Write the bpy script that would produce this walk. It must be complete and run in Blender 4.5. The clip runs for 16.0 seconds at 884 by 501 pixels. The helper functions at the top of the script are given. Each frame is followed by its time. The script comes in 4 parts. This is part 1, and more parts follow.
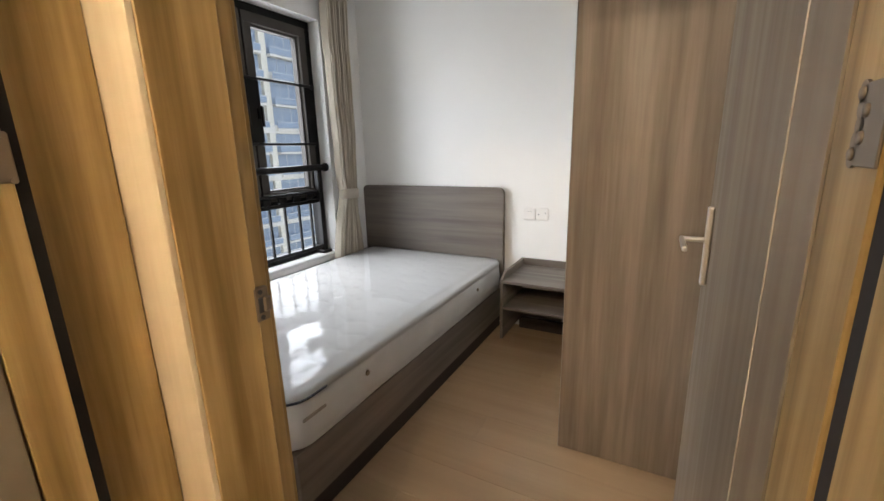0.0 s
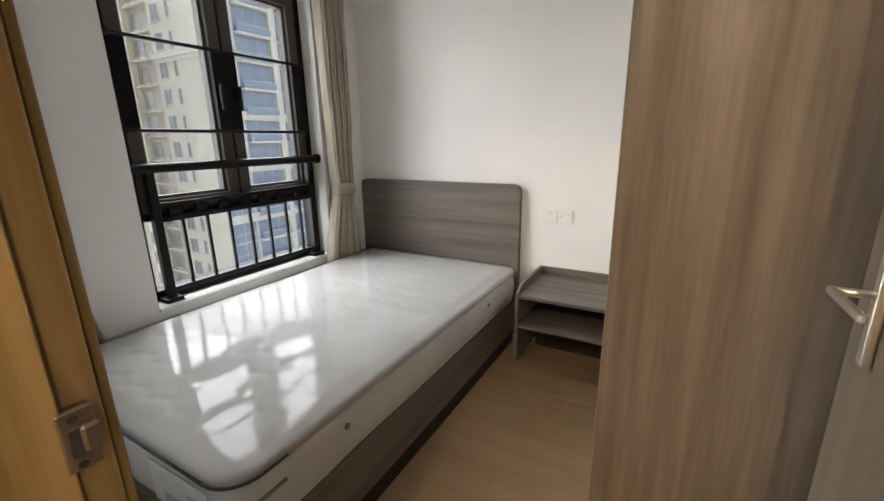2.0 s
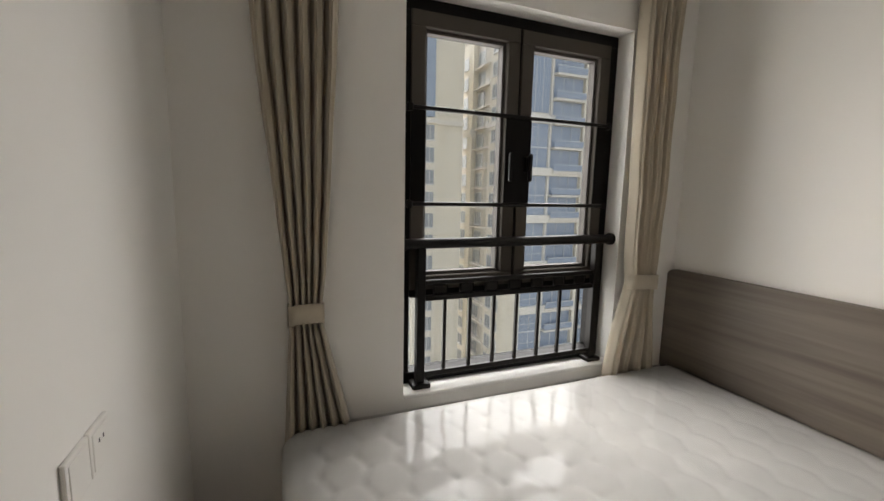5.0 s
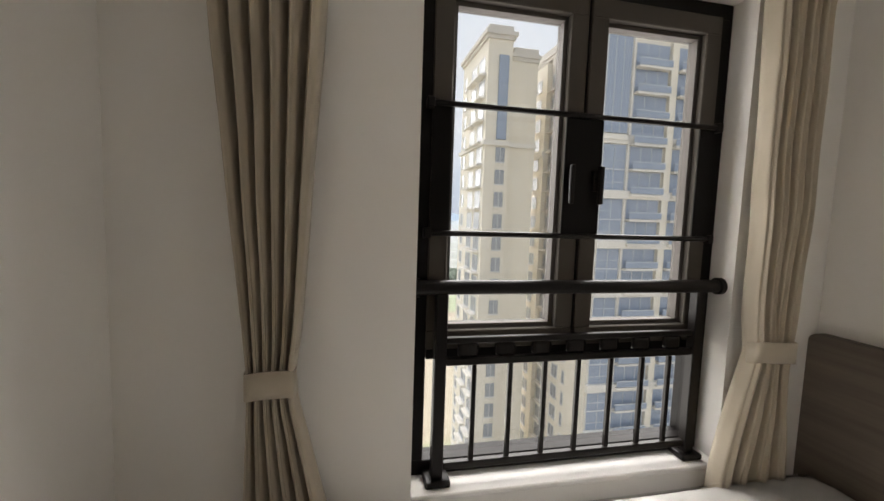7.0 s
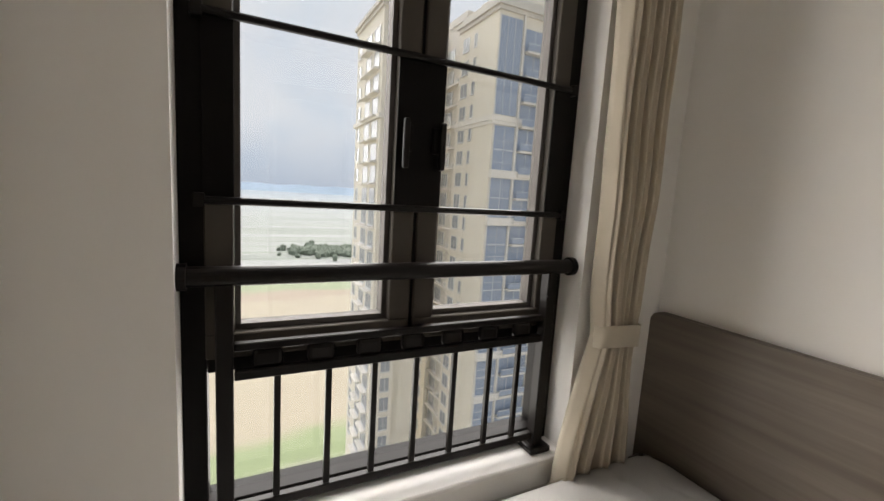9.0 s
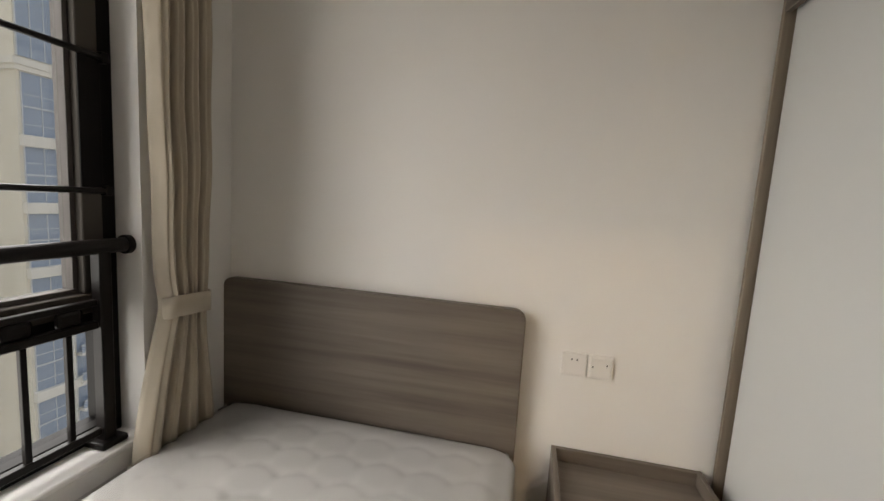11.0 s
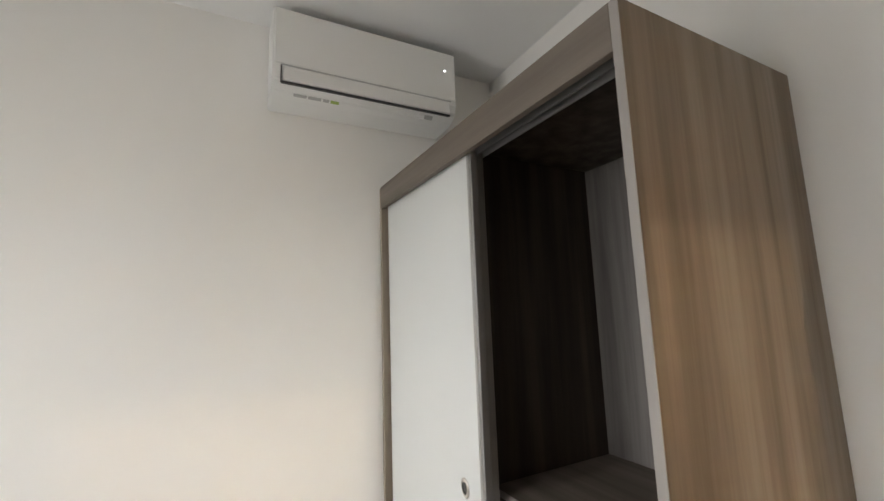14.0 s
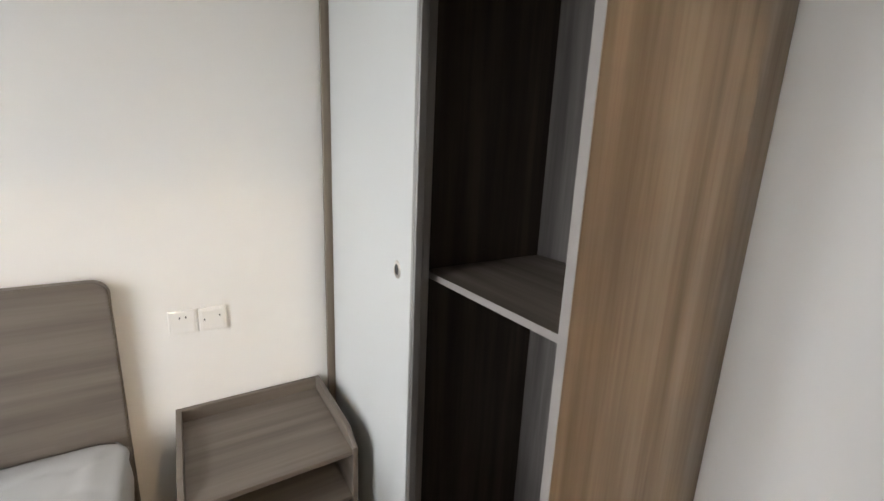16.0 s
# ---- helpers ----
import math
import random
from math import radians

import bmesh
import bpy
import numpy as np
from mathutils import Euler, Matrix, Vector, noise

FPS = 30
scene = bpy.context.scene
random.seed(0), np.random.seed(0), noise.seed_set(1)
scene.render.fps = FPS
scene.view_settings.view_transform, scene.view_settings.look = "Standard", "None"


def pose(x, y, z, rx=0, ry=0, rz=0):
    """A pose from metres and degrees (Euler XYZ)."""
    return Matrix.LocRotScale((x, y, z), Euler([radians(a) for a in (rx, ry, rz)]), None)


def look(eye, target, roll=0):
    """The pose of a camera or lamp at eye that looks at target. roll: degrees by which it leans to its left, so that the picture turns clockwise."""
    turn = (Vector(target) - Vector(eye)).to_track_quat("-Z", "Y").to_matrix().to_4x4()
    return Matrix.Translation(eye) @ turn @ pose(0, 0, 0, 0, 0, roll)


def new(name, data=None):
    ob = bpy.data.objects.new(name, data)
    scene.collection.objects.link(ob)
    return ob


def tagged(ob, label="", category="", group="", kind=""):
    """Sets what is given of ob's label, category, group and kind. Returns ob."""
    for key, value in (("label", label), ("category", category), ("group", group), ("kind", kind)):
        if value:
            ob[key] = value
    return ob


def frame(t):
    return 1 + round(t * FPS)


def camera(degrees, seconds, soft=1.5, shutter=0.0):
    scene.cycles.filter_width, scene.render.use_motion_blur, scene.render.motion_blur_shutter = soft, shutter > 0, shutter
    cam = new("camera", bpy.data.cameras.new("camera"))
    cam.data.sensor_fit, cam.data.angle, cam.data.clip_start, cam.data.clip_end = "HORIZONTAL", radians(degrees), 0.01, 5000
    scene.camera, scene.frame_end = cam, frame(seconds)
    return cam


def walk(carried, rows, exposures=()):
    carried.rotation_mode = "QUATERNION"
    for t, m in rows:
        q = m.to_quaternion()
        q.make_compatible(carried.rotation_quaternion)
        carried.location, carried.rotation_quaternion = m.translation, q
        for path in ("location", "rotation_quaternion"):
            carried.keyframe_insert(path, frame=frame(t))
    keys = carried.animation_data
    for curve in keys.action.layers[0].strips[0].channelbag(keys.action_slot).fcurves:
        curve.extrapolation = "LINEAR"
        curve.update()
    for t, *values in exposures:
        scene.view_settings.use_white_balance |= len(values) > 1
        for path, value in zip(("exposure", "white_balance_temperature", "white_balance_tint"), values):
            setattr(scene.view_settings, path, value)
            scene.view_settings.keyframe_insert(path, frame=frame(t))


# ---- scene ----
cam = camera(93.7, 16.0)
PATH = [
    (0, (-0.075, 0.235, 1.296), (-1.004, 1.942, 0.825), -1.5),
    (0.5, (-0.11, 0.281, 1.282), (-1.023, 1.993, 0.797), -2.1),
    (1, (-0.085, 0.377, 1.288), (-1.033, 2.067, 0.792), -2.5),
    (1.5, (-0.127, 0.484, 1.29), (-1.086, 2.162, 0.775), -2.1),
    (2, (-0.247, 0.594, 1.297), (-1.21, 2.27, 0.782), -1.0),
    (2.5, (-0.307, 0.683, 1.294), (-1.363, 2.297, 0.765), -0.7),
    (3, (-0.366, 0.796, 1.295), (-1.576, 2.299, 0.772), -0.5),
    (3.5, (-0.456, 0.873, 1.298), (-1.871, 2.197, 0.803), -0.7),
    (4, (-0.54, 0.916, 1.319), (-2.153, 2.006, 0.861), -0.6),
    (4.5, (-0.62, 0.997, 1.378), (-2.397, 1.842, 1.021), 0.2),
    (5, (-0.706, 1.031, 1.407), (-2.545, 1.768, 1.136), 1.2),
    (7.5, (-1.252, 1.495, 1.422), (-3.203, 1.899, 1.248), 1.9),
    (8, (-1.343, 1.633, 1.419), (-3.284, 2.07, 1.222), 2.4),
    (10.5, (-1.221, 1.603, 1.39), (-2.044, 3.407, 1.131), 3.8),
    (11, (-1.089, 1.553, 1.395), (-1.509, 3.495, 1.16), 3.6),
    (11.5, (-1.019, 1.586, 1.466), (-1.092, 3.572, 1.244), 2.9),
    (12, (-0.972, 1.573, 1.49), (-0.751, 3.559, 1.403), 2.4),
    (12.5, (-0.96, 1.53, 1.535), (-0.481, 3.469, 1.645), 1.4),
    (13, (-0.946, 1.476, 1.597), (-0.265, 3.34, 1.845), -0.1),
    (13.5, (-0.946, 1.46, 1.614), (-0.152, 3.267, 1.938), -0.9),
    (14, (-0.96, 1.455, 1.594), (-0.053, 3.215, 1.877), -2.0),
    (14.5, (-0.946, 1.467, 1.564), (0.026, 3.213, 1.655), -1.4),
    (15, (-0.938, 1.468, 1.532), (0.123, 3.16, 1.426), -0.5),
    (15.5, (-0.926, 1.484, 1.495), (0.16, 3.139, 1.209), 1.3),
    (16, (-0.881, 1.486, 1.439), (0.172, 3.125, 0.987), 2.4),
]

EXPOSURES = [(0.0, 3.12, 6350, 14), (1.5, 3.0, 6300, 13), (2.5, 2.86, 7000, 14), (3.5, 2.79, 6950, 13), (5.0, 2.64, 7250, 15), (8.0, 2.78, 7450, 17), (10.5, 2.26, 7500, 17),
             (11.5, 2.45, 7300, 15), (12.0, 2.72, 7150, 14), (12.5, 2.82, 7000, 13), (14.0, 2.94, 6900, 14), (15.0, 2.88, 6750, 14), (16.0, 2.97, 6600, 14)]
walk(cam, [(t, look(eye, target, roll)) for t, eye, target, roll in PATH], EXPOSURES)

# ---- world and light ----
world = bpy.data.worlds.new("overcast_sky")
scene.world = world
world.use_nodes = True
wn = world.node_tree.nodes
sky = wn.new("ShaderNodeTexSky")
sky.sky_type, sky.sun_disc = "NISHITA", False
sky.sun_elevation, sky.sun_rotation = radians(22), radians(-80)
sky.air_density, sky.dust_density, sky.ozone_density = 1.0, 1.0, 2.0
cloud = wn.new("ShaderNodeMixRGB")
cloud.inputs[0].default_value = 0.997
# pale overcast with a bluer hazy foot along the horizon and faint cloud
place = wn.new("ShaderNodeTexCoord")
part_z = wn.new("ShaderNodeSeparateXYZ")
haze = wn.new("ShaderNodeValToRGB")
puff = wn.new("ShaderNodeTexNoise")
veil = wn.new("ShaderNodeMixRGB")
puff.inputs["Scale"].default_value, puff.inputs["Detail"].default_value = 5.0, 5.0
e = haze.color_ramp.elements
e[0].position, e[0].color = 0.0, (0.92, 1.18, 1.52, 1)
e[1].position, e[1].color = 0.14, (1.42, 1.63, 1.87, 1)
e.new(0.05).color = (1.06, 1.32, 1.65, 1)
veil.blend_type, veil.inputs[2].default_value = "MULTIPLY", (0.86, 0.92, 0.97, 1)
cover = wn.new("ShaderNodeMapRange")
cover.inputs[1].default_value, cover.inputs[2].default_value = 0.45, 0.62
for a, b in ((place.outputs["Generated"], part_z.inputs[0]), (part_z.outputs[2], haze.inputs[0]), (place.outputs["Generated"], puff.inputs["Vector"]),
             (puff.outputs["Fac"], cover.inputs[0]), (cover.outputs[0], veil.inputs[0]), (haze.outputs[0], veil.inputs[1]), (veil.outputs[0], cloud.inputs[2]),
             (sky.outputs[0], cloud.inputs[1])):
    world.node_tree.links.new(a, b)
world.node_tree.links.new(cloud.outputs[0], wn["Background"].inputs[0])
wn["Background"].inputs[1].default_value = 0.15


def lamp(name, kind, matrix, energy, color, **values):
    data = bpy.data.lights.new(name, kind)
    data.energy, data.color = energy, color
    ob = new(name, data)
    ob.matrix_world = matrix
    return ob, data


sun_ob, sun = lamp("sun", "SUN", look((-60, 10, 24), (0, 0, 0)), 2.9, (0.93, 0.97, 1.0))
sun.angle = radians(100)
opening_ob, opening = lamp("window_daylight", "AREA", look((-2.56, 2.085, 1.37), (0, 2.085, 1.37)), 4.9, (0.93, 0.97, 1.0))
opening.shape, opening.size, opening.size_y = "RECTANGLE", 1.1, 1.6
LAMP = (-0.20, -1.2, 2.76)
hall_ob, hall = lamp("hall_lamp", "POINT", pose(*LAMP), 9.9, (1.0, 0.77, 0.50))
hall.shadow_soft_size = 0.035

# ---- materials ----


def mat(name, color, rough=0.6, metal=0.0, spec=0.5):
    m = bpy.data.materials.new(name)
    m.use_nodes = True
    p = m.node_tree.nodes["Principled BSDF"]
    p.inputs["Base Color"].default_value = (*color, 1)
    p.inputs["Roughness"].default_value = rough
    p.inputs["Metallic"].default_value = metal
    p.inputs["Specular IOR Level"].default_value = spec
    return m


def node(m, kind, **inputs):
    n = m.node_tree.nodes.new(kind)
    for k, v in inputs.items():
        n.inputs[k.replace("_", " ")].default_value = v
    return n


def link(m, a, b):
    m.node_tree.links.new(a, b)


def ramp(m, fac, stops):
    r = m.node_tree.nodes.new("ShaderNodeValToRGB")
    e = r.color_ramp.elements
    while len(e) < len(stops):
        e.new(0.5)
    for el, (pos, c) in zip(e, stops):
        el.position, el.color = pos, (*c, 1)
    link(m, fac, r.inputs[0])
    return r.outputs[0]


def coords(m, scale=(1, 1, 1), random=False):
    """World-size coordinates, moved by the object's random number where asked."""
    t = m.node_tree.nodes.new("ShaderNodeNewGeometry")
    mp = m.node_tree.nodes.new("ShaderNodeMapping")
    mp.inputs["Scale"].default_value = scale
    out = t.outputs["Position"]
    if random:
        info = m.node_tree.nodes.new("ShaderNodeObjectInfo")
        mul = m.node_tree.nodes.new("ShaderNodeVectorMath")
        mul.operation = "MULTIPLY_ADD"
        comb = m.node_tree.nodes.new("ShaderNodeCombineXYZ")
        for k in range(3):
            link(m, info.outputs["Random"], comb.inputs[k])
        link(m, comb.outputs[0], mul.inputs[0])
        mul.inputs[1].default_value = (7.3, 5.1, 3.7)
        link(m, out, mul.inputs[2])
        out = mul.outputs[0]
    link(m, out, mp.inputs[0])
    return mp.outputs[0]


def noise_tex(m, vec, scale, detail=4.0, rough=0.55, distort=0.0):
    n = node(m, "ShaderNodeTexNoise", Scale=scale, Detail=detail, Roughness=rough, Distortion=distort)
    link(m, vec, n.inputs["Vector"])
    return n.outputs["Fac"]


def bump(m, height, strength, distance=0.002, prior=None):
    b = node(m, "ShaderNodeBump", Strength=strength, Distance=distance)
    link(m, height, b.inputs["Height"])
    if prior is not None:
        link(m, prior, b.inputs["Normal"])
    link(m, b.outputs[0], m.node_tree.nodes["Principled BSDF"].inputs["Normal"])
    return b.outputs[0]


def base(m):
    return m.node_tree.nodes["Principled BSDF"].inputs


def plaster(name, color, mottled=0.04):
    m = mat(name, color, 0.85, spec=0.25)
    v = coords(m)
    big = noise_tex(m, v, 1.3, 3)
    lo = tuple(c * (1 - mottled) for c in color)
    link(m, ramp(m, big, [(0.3, lo), (0.7, color)]), base(m)["Base Color"])
    fine = noise_tex(m, v, 140, 3)
    rough_big = noise_tex(m, v, 18, 2)
    n1 = bump(m, rough_big, 0.12, 0.004)
    bump(m, fine, 0.12, 0.001, n1)
    return m


def wood(name, dark, mid, light, axis="z", rough=0.45, coarse=1.0, random=True, coat=0.0):
    """Laminate with streaks along one axis."""
    m = mat(name, mid, rough, spec=0.4)
    long, across = 0.9 * coarse, 20 * coarse
    sc = {"z": (across, across, long), "x": (long, across, across), "y": (across, long, across)}[axis]
    v = coords(m, sc, random)
    streak = noise_tex(m, v, 1.0, 5, 0.5, 0.2)
    sc2 = tuple(c * 4.2 for c in sc)
    v2 = coords(m, sc2, random)
    fine = noise_tex(m, v2, 1.0, 4, 0.6)
    mx = m.node_tree.nodes.new("ShaderNodeMath")
    mx.operation = "MULTIPLY_ADD"
    link(m, fine, mx.inputs[0])
    mx.inputs[1].default_value = 0.35
    link(m, streak, mx.inputs[2])
    col = ramp(m, mx.outputs[0], [(0.44, dark), (0.64, mid), (0.86, light)])
    link(m, col, base(m)["Base Color"])
    base(m)["Coat Weight"].default_value = coat
    base(m)["Coat Roughness"].default_value = 0.35
    rr = ramp(m, streak, [(0.3, (rough + 0.12,) * 3), (0.7, (rough - 0.05,) * 3)])
    link(m, rr, base(m)["Roughness"])
    bump(m, fine, 0.12, 0.0008)
    return m


WALL = plaster("wall_paint", (0.85, 0.835, 0.80))
CEIL = plaster("ceiling_paint", (0.86, 0.86, 0.85))
GREY_Z = wood("grey_oak_upright", (0.148, 0.114, 0.082), (0.200, 0.160, 0.120), (0.265, 0.218, 0.168), "z")
GREY_X = wood("grey_oak_across", (0.120, 0.098, 0.079), (0.152, 0.126, 0.103), (0.190, 0.160, 0.132), "x")
GREY_Y = wood("grey_oak_long", (0.122, 0.099, 0.079), (0.150, 0.123, 0.100), (0.182, 0.152, 0.125), "y")
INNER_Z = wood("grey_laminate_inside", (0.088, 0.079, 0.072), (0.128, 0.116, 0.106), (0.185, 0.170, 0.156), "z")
YELLOW_Z = wood("yellow_oak_upright", (0.140, 0.086, 0.026), (0.275, 0.182, 0.066), (0.45, 0.32, 0.145), "z", 0.4, 0.8)
YELLOW_X = wood("yellow_oak_across", (0.140, 0.086, 0.026), (0.275, 0.182, 0.066), (0.45, 0.32, 0.145), "x", 0.4, 0.8)
# paler copy of the frame's oak: hall lamplight put into the colour
LIT_OAK_Z = wood("lit_oak_edge", (0.50, 0.42, 0.29), (0.56, 0.475, 0.335), (0.61, 0.525, 0.385), "z", 0.5)
LEAF_Z = wood("taupe_door_laminate", (0.180, 0.146, 0.106), (0.188, 0.153, 0.112), (0.196, 0.160, 0.118), "z", 0.34)
PLANK = wood("floor_laminate", (0.290, 0.200, 0.116), (0.320, 0.222, 0.130), (0.350, 0.246, 0.147), "x", 0.34, 0.55)
# divider and top board: wardrobe shade put into a darker brown than the back's
SHADED_Z = wood("shaded_brown_inside", (0.020, 0.013, 0.008), (0.034, 0.023, 0.015), (0.060, 0.042, 0.029), "z")
EDGE = mat("edge_band", (0.30, 0.275, 0.255), 0.5)
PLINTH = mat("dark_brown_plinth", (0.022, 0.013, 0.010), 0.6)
INLAY_Z = mat("grey_inlay", (0.36, 0.33, 0.29), 0.45)
HINGE = mat("worn_nickel", (0.24, 0.195, 0.15), 0.5, 0.7)
WHITE_PANEL = mat("white_laminate", (0.63, 0.64, 0.62), 0.38)
ALU = mat("grey_aluminium", (0.40, 0.39, 0.38), 0.38, 0.75)
CHROME = mat("brushed_nickel", (0.78, 0.75, 0.70), 0.30, 0.9)
BLACK = mat("dark_void", (0.012, 0.010, 0.010), 0.9)
FRAME = mat("bronze_window_frame", (0.0045, 0.0036, 0.0034), 0.45, spec=0.12)
RAILM = mat("dark_rail_paint", (0.006, 0.0046, 0.0042), 0.36, spec=0.22)
SASH = mat("grey_brown_sash", (0.078, 0.069, 0.060), 0.6, spec=0.1)
# lighter than the sash: skylight on the edges put into the bead's colour
BEAD = mat("sky_lit_bead", (0.10, 0.092, 0.085), 0.6, spec=0.1)
PLASTIC = mat("white_plastic", (0.80, 0.80, 0.78), 0.35)
PLASTIC_W = mat("cream_plastic", (0.82, 0.80, 0.76), 0.45)
DARKP = mat("dark_plastic", (0.05, 0.05, 0.05), 0.4)
GREYP = mat("grey_print", (0.45, 0.45, 0.44), 0.5)
GREENP = mat("green_print", (0.35, 0.48, 0.12), 0.5)
SILL = plaster("sill_stone", (0.80, 0.79, 0.77), 0.06)
for mm in (FRAME, RAILM, SASH):
    vv = coords(mm)
    bump(mm, noise_tex(mm, vv, 90, 3), 0.1, 0.001)
for mm in (WHITE_PANEL, PLASTIC, PLASTIC_W):
    vv = coords(mm)
    bump(mm, noise_tex(mm, vv, 60, 3), 0.03, 0.001)


def tinted_glass():
    """Grey glass, its tint set to dim the view outside, with mirror gloss growing towards grazing."""
    m = mat("grey_tinted_glass", (0.4, 0.41, 0.41), 0.02)
    nt = m.node_tree.nodes
    tr, gl, mx, lw = nt.new("ShaderNodeBsdfTransparent"), nt.new("ShaderNodeBsdfGlossy"), nt.new("ShaderNodeMixShader"), nt.new("ShaderNodeLayerWeight")
    tr.inputs[0].default_value = (0.71, 0.722, 0.726, 1)
    gl.inputs["Roughness"].default_value = 0.015
    gl.inputs["Color"].default_value = (0.9, 0.9, 0.9, 1)
    lw.inputs["Blend"].default_value = 0.5
    pw, sc = node(m, "ShaderNodeMath"), node(m, "ShaderNodeMath")
    pw.operation, pw.inputs[1].default_value = "POWER", 5.0
    sc.operation, sc.inputs[1].default_value, sc.inputs[2].default_value = "MULTIPLY_ADD", 0.9, 0.03
    link(m, lw.outputs["Facing"], pw.inputs[0])
    link(m, pw.outputs[0], sc.inputs[0])
    link(m, sc.outputs[0], mx.inputs[0])
    link(m, tr.outputs[0], mx.inputs[1])
    link(m, gl.outputs[0], mx.inputs[2])
    link(m, mx.outputs[0], nt["Material Output"].inputs[0])
    return m


GLASS = tinted_glass()


def cloth():
    m = mat("curtain_linen", (0.58, 0.53, 0.45), 0.9, spec=0.15)
    base(m)["Sheen Weight"].default_value = 0.25
    v = coords(m, (1, 1, 1))
    w1 = node(m, "ShaderNodeTexWave", Scale=170.0, Distortion=1.0)
    w1.bands_direction = "Z"
    link(m, v, w1.inputs["Vector"])
    big = noise_tex(m, v, 6, 3)
    link(m, ramp(m, big, [(0.3, (0.44, 0.385, 0.302)), (0.7, (0.50, 0.44, 0.348))]), base(m)["Base Color"])
    bump(m, w1.outputs["Fac"], 0.12, 0.001)
    return m


LINEN = cloth()


def ticking():
    """Quilted mattress cover under clear plastic film."""
    m = mat("mattress_cover_in_film", (0.64, 0.635, 0.62), 0.75, spec=0.2)
    v = coords(m)
    link(m, ramp(m, noise_tex(m, v, 5, 3), [(0.3, (0.54, 0.535, 0.52)), (0.7, (0.61, 0.60, 0.58))]), base(m)["Base Color"])
    bump(m, noise_tex(m, v, 220, 2), 0.15, 0.001)
    return m


def film_mat():
    """Clear packing film: see-through, glossy towards grazing."""
    m = mat("clear_packing_film", (1, 1, 1), 0.05)
    nt = m.node_tree.nodes
    tr, gl, mx, fr = nt.new("ShaderNodeBsdfTransparent"), nt.new("ShaderNodeBsdfGlossy"), nt.new("ShaderNodeMixShader"), nt.new("ShaderNodeFresnel")
    fr.inputs["IOR"].default_value = 1.27
    tr.inputs[0].default_value = (0.97, 0.97, 0.965, 1)
    gl.inputs["Roughness"].default_value = 0.03
    wr = noise_tex(m, coords(m, (1.0, 1.6, 1)), 4.5, 1.0, 0.4, 0.9)
    b = node(m, "ShaderNodeBump", Strength=0.32, Distance=0.006)
    link(m, wr, b.inputs["Height"])
    link(m, b.outputs[0], gl.inputs["Normal"])
    link(m, fr.outputs[0], mx.inputs[0])
    link(m, tr.outputs[0], mx.inputs[1])
    link(m, gl.outputs[0], mx.inputs[2])
    link(m, mx.outputs[0], nt["Material Output"].inputs[0])
    return m


FILM = film_mat()


TICK = ticking()
PIPING = mat("mattress_piping", (0.025, 0.028, 0.04), 0.6)
STRAP = mat("grey_strap", (0.26, 0.235, 0.20), 0.7)
LABEL = mat("printed_label", (0.60, 0.66, 0.64), 0.35)
LABEL_T = mat("label_blue_print", (0.36, 0.46, 0.50), 0.4)
BRASS = mat("vent_brass", (0.24, 0.19, 0.12), 0.45, 0.6)

# ---- mesh helpers ----


def box(x0, x1, y0, y1, z0, z1, bevel=0.0, segs=1, bm=None):
    """A box between two corners, its edges rounded by bevel."""
    own = bmesh.new()
    bmesh.ops.create_cube(own, size=1.0)
    for vtx in own.verts:
        vtx.co = Vector(((x0 + x1) / 2 + vtx.co.x * (x1 - x0), (y0 + y1) / 2 + vtx.co.y * (y1 - y0), (z0 + z1) / 2 + vtx.co.z * (z1 - z0)))
    if bevel:
        bmesh.ops.bevel(own, geom=own.edges[:], offset=bevel, segments=segs, affect="EDGES", profile=0.5)
    if bm is None:
        return own
    me = bpy.data.meshes.new("t")
    own.to_mesh(me)
    bm.from_mesh(me)
    own.free()
    bpy.data.meshes.remove(me)
    return bm


def tube(a, b, r, sides=14, bm=None, r2=None):
    a, b = Vector(a), Vector(b)
    own = bmesh.new() if bm is None else bm
    d = b - a
    m = Matrix.Translation((a + b) / 2) @ d.to_track_quat("Z", "Y").to_matrix().to_4x4()
    bmesh.ops.create_cone(own, cap_ends=True, segments=sides, radius1=r, radius2=r if r2 is None else r2, depth=d.length, matrix=m)
    return own


def as_mesh(bm, name, mats, smooth=False):
    me = bpy.data.meshes.new(name)
    bmesh.ops.recalc_face_normals(bm, faces=bm.faces[:])
    bm.to_mesh(me)
    bm.free()
    for m in mats if isinstance(mats, (list, tuple)) else [mats]:
        me.materials.append(m)
    if smooth:
        for p in me.polygons:
            p.use_smooth = True
    return me


def thing(name, at, label, category, group="", kind=""):
    ob = new(name)
    ob.empty_display_size = 0.1
    ob.location = at
    return tagged(ob, label, category, group, kind)


def total(ob):
    v = Vector(ob.location)
    while ob.parent:
        ob = ob.parent
        v += ob.location
    return v


def part(name, bm, material, parent, label="", smooth=False):
    """A mesh in world coordinates as one part under its thing."""
    me = as_mesh(bm, name, material, smooth) if isinstance(bm, bmesh.types.BMesh) else bm
    ob = new(name, me)
    ob.parent = parent
    me.transform(Matrix.Translation(-total(parent)))
    return tagged(ob, label)


def shared(name, me, parent, at):
    """A further part on a mesh that is built round its own origin."""
    ob = new(name, me)
    ob.parent = parent
    ob.location = Vector(at) - total(parent)
    return ob


def structure(name, bm, material, label="", category=""):
    ob = new(name, as_mesh(bm, name, material))
    return tagged(ob, label, category, kind="structure")


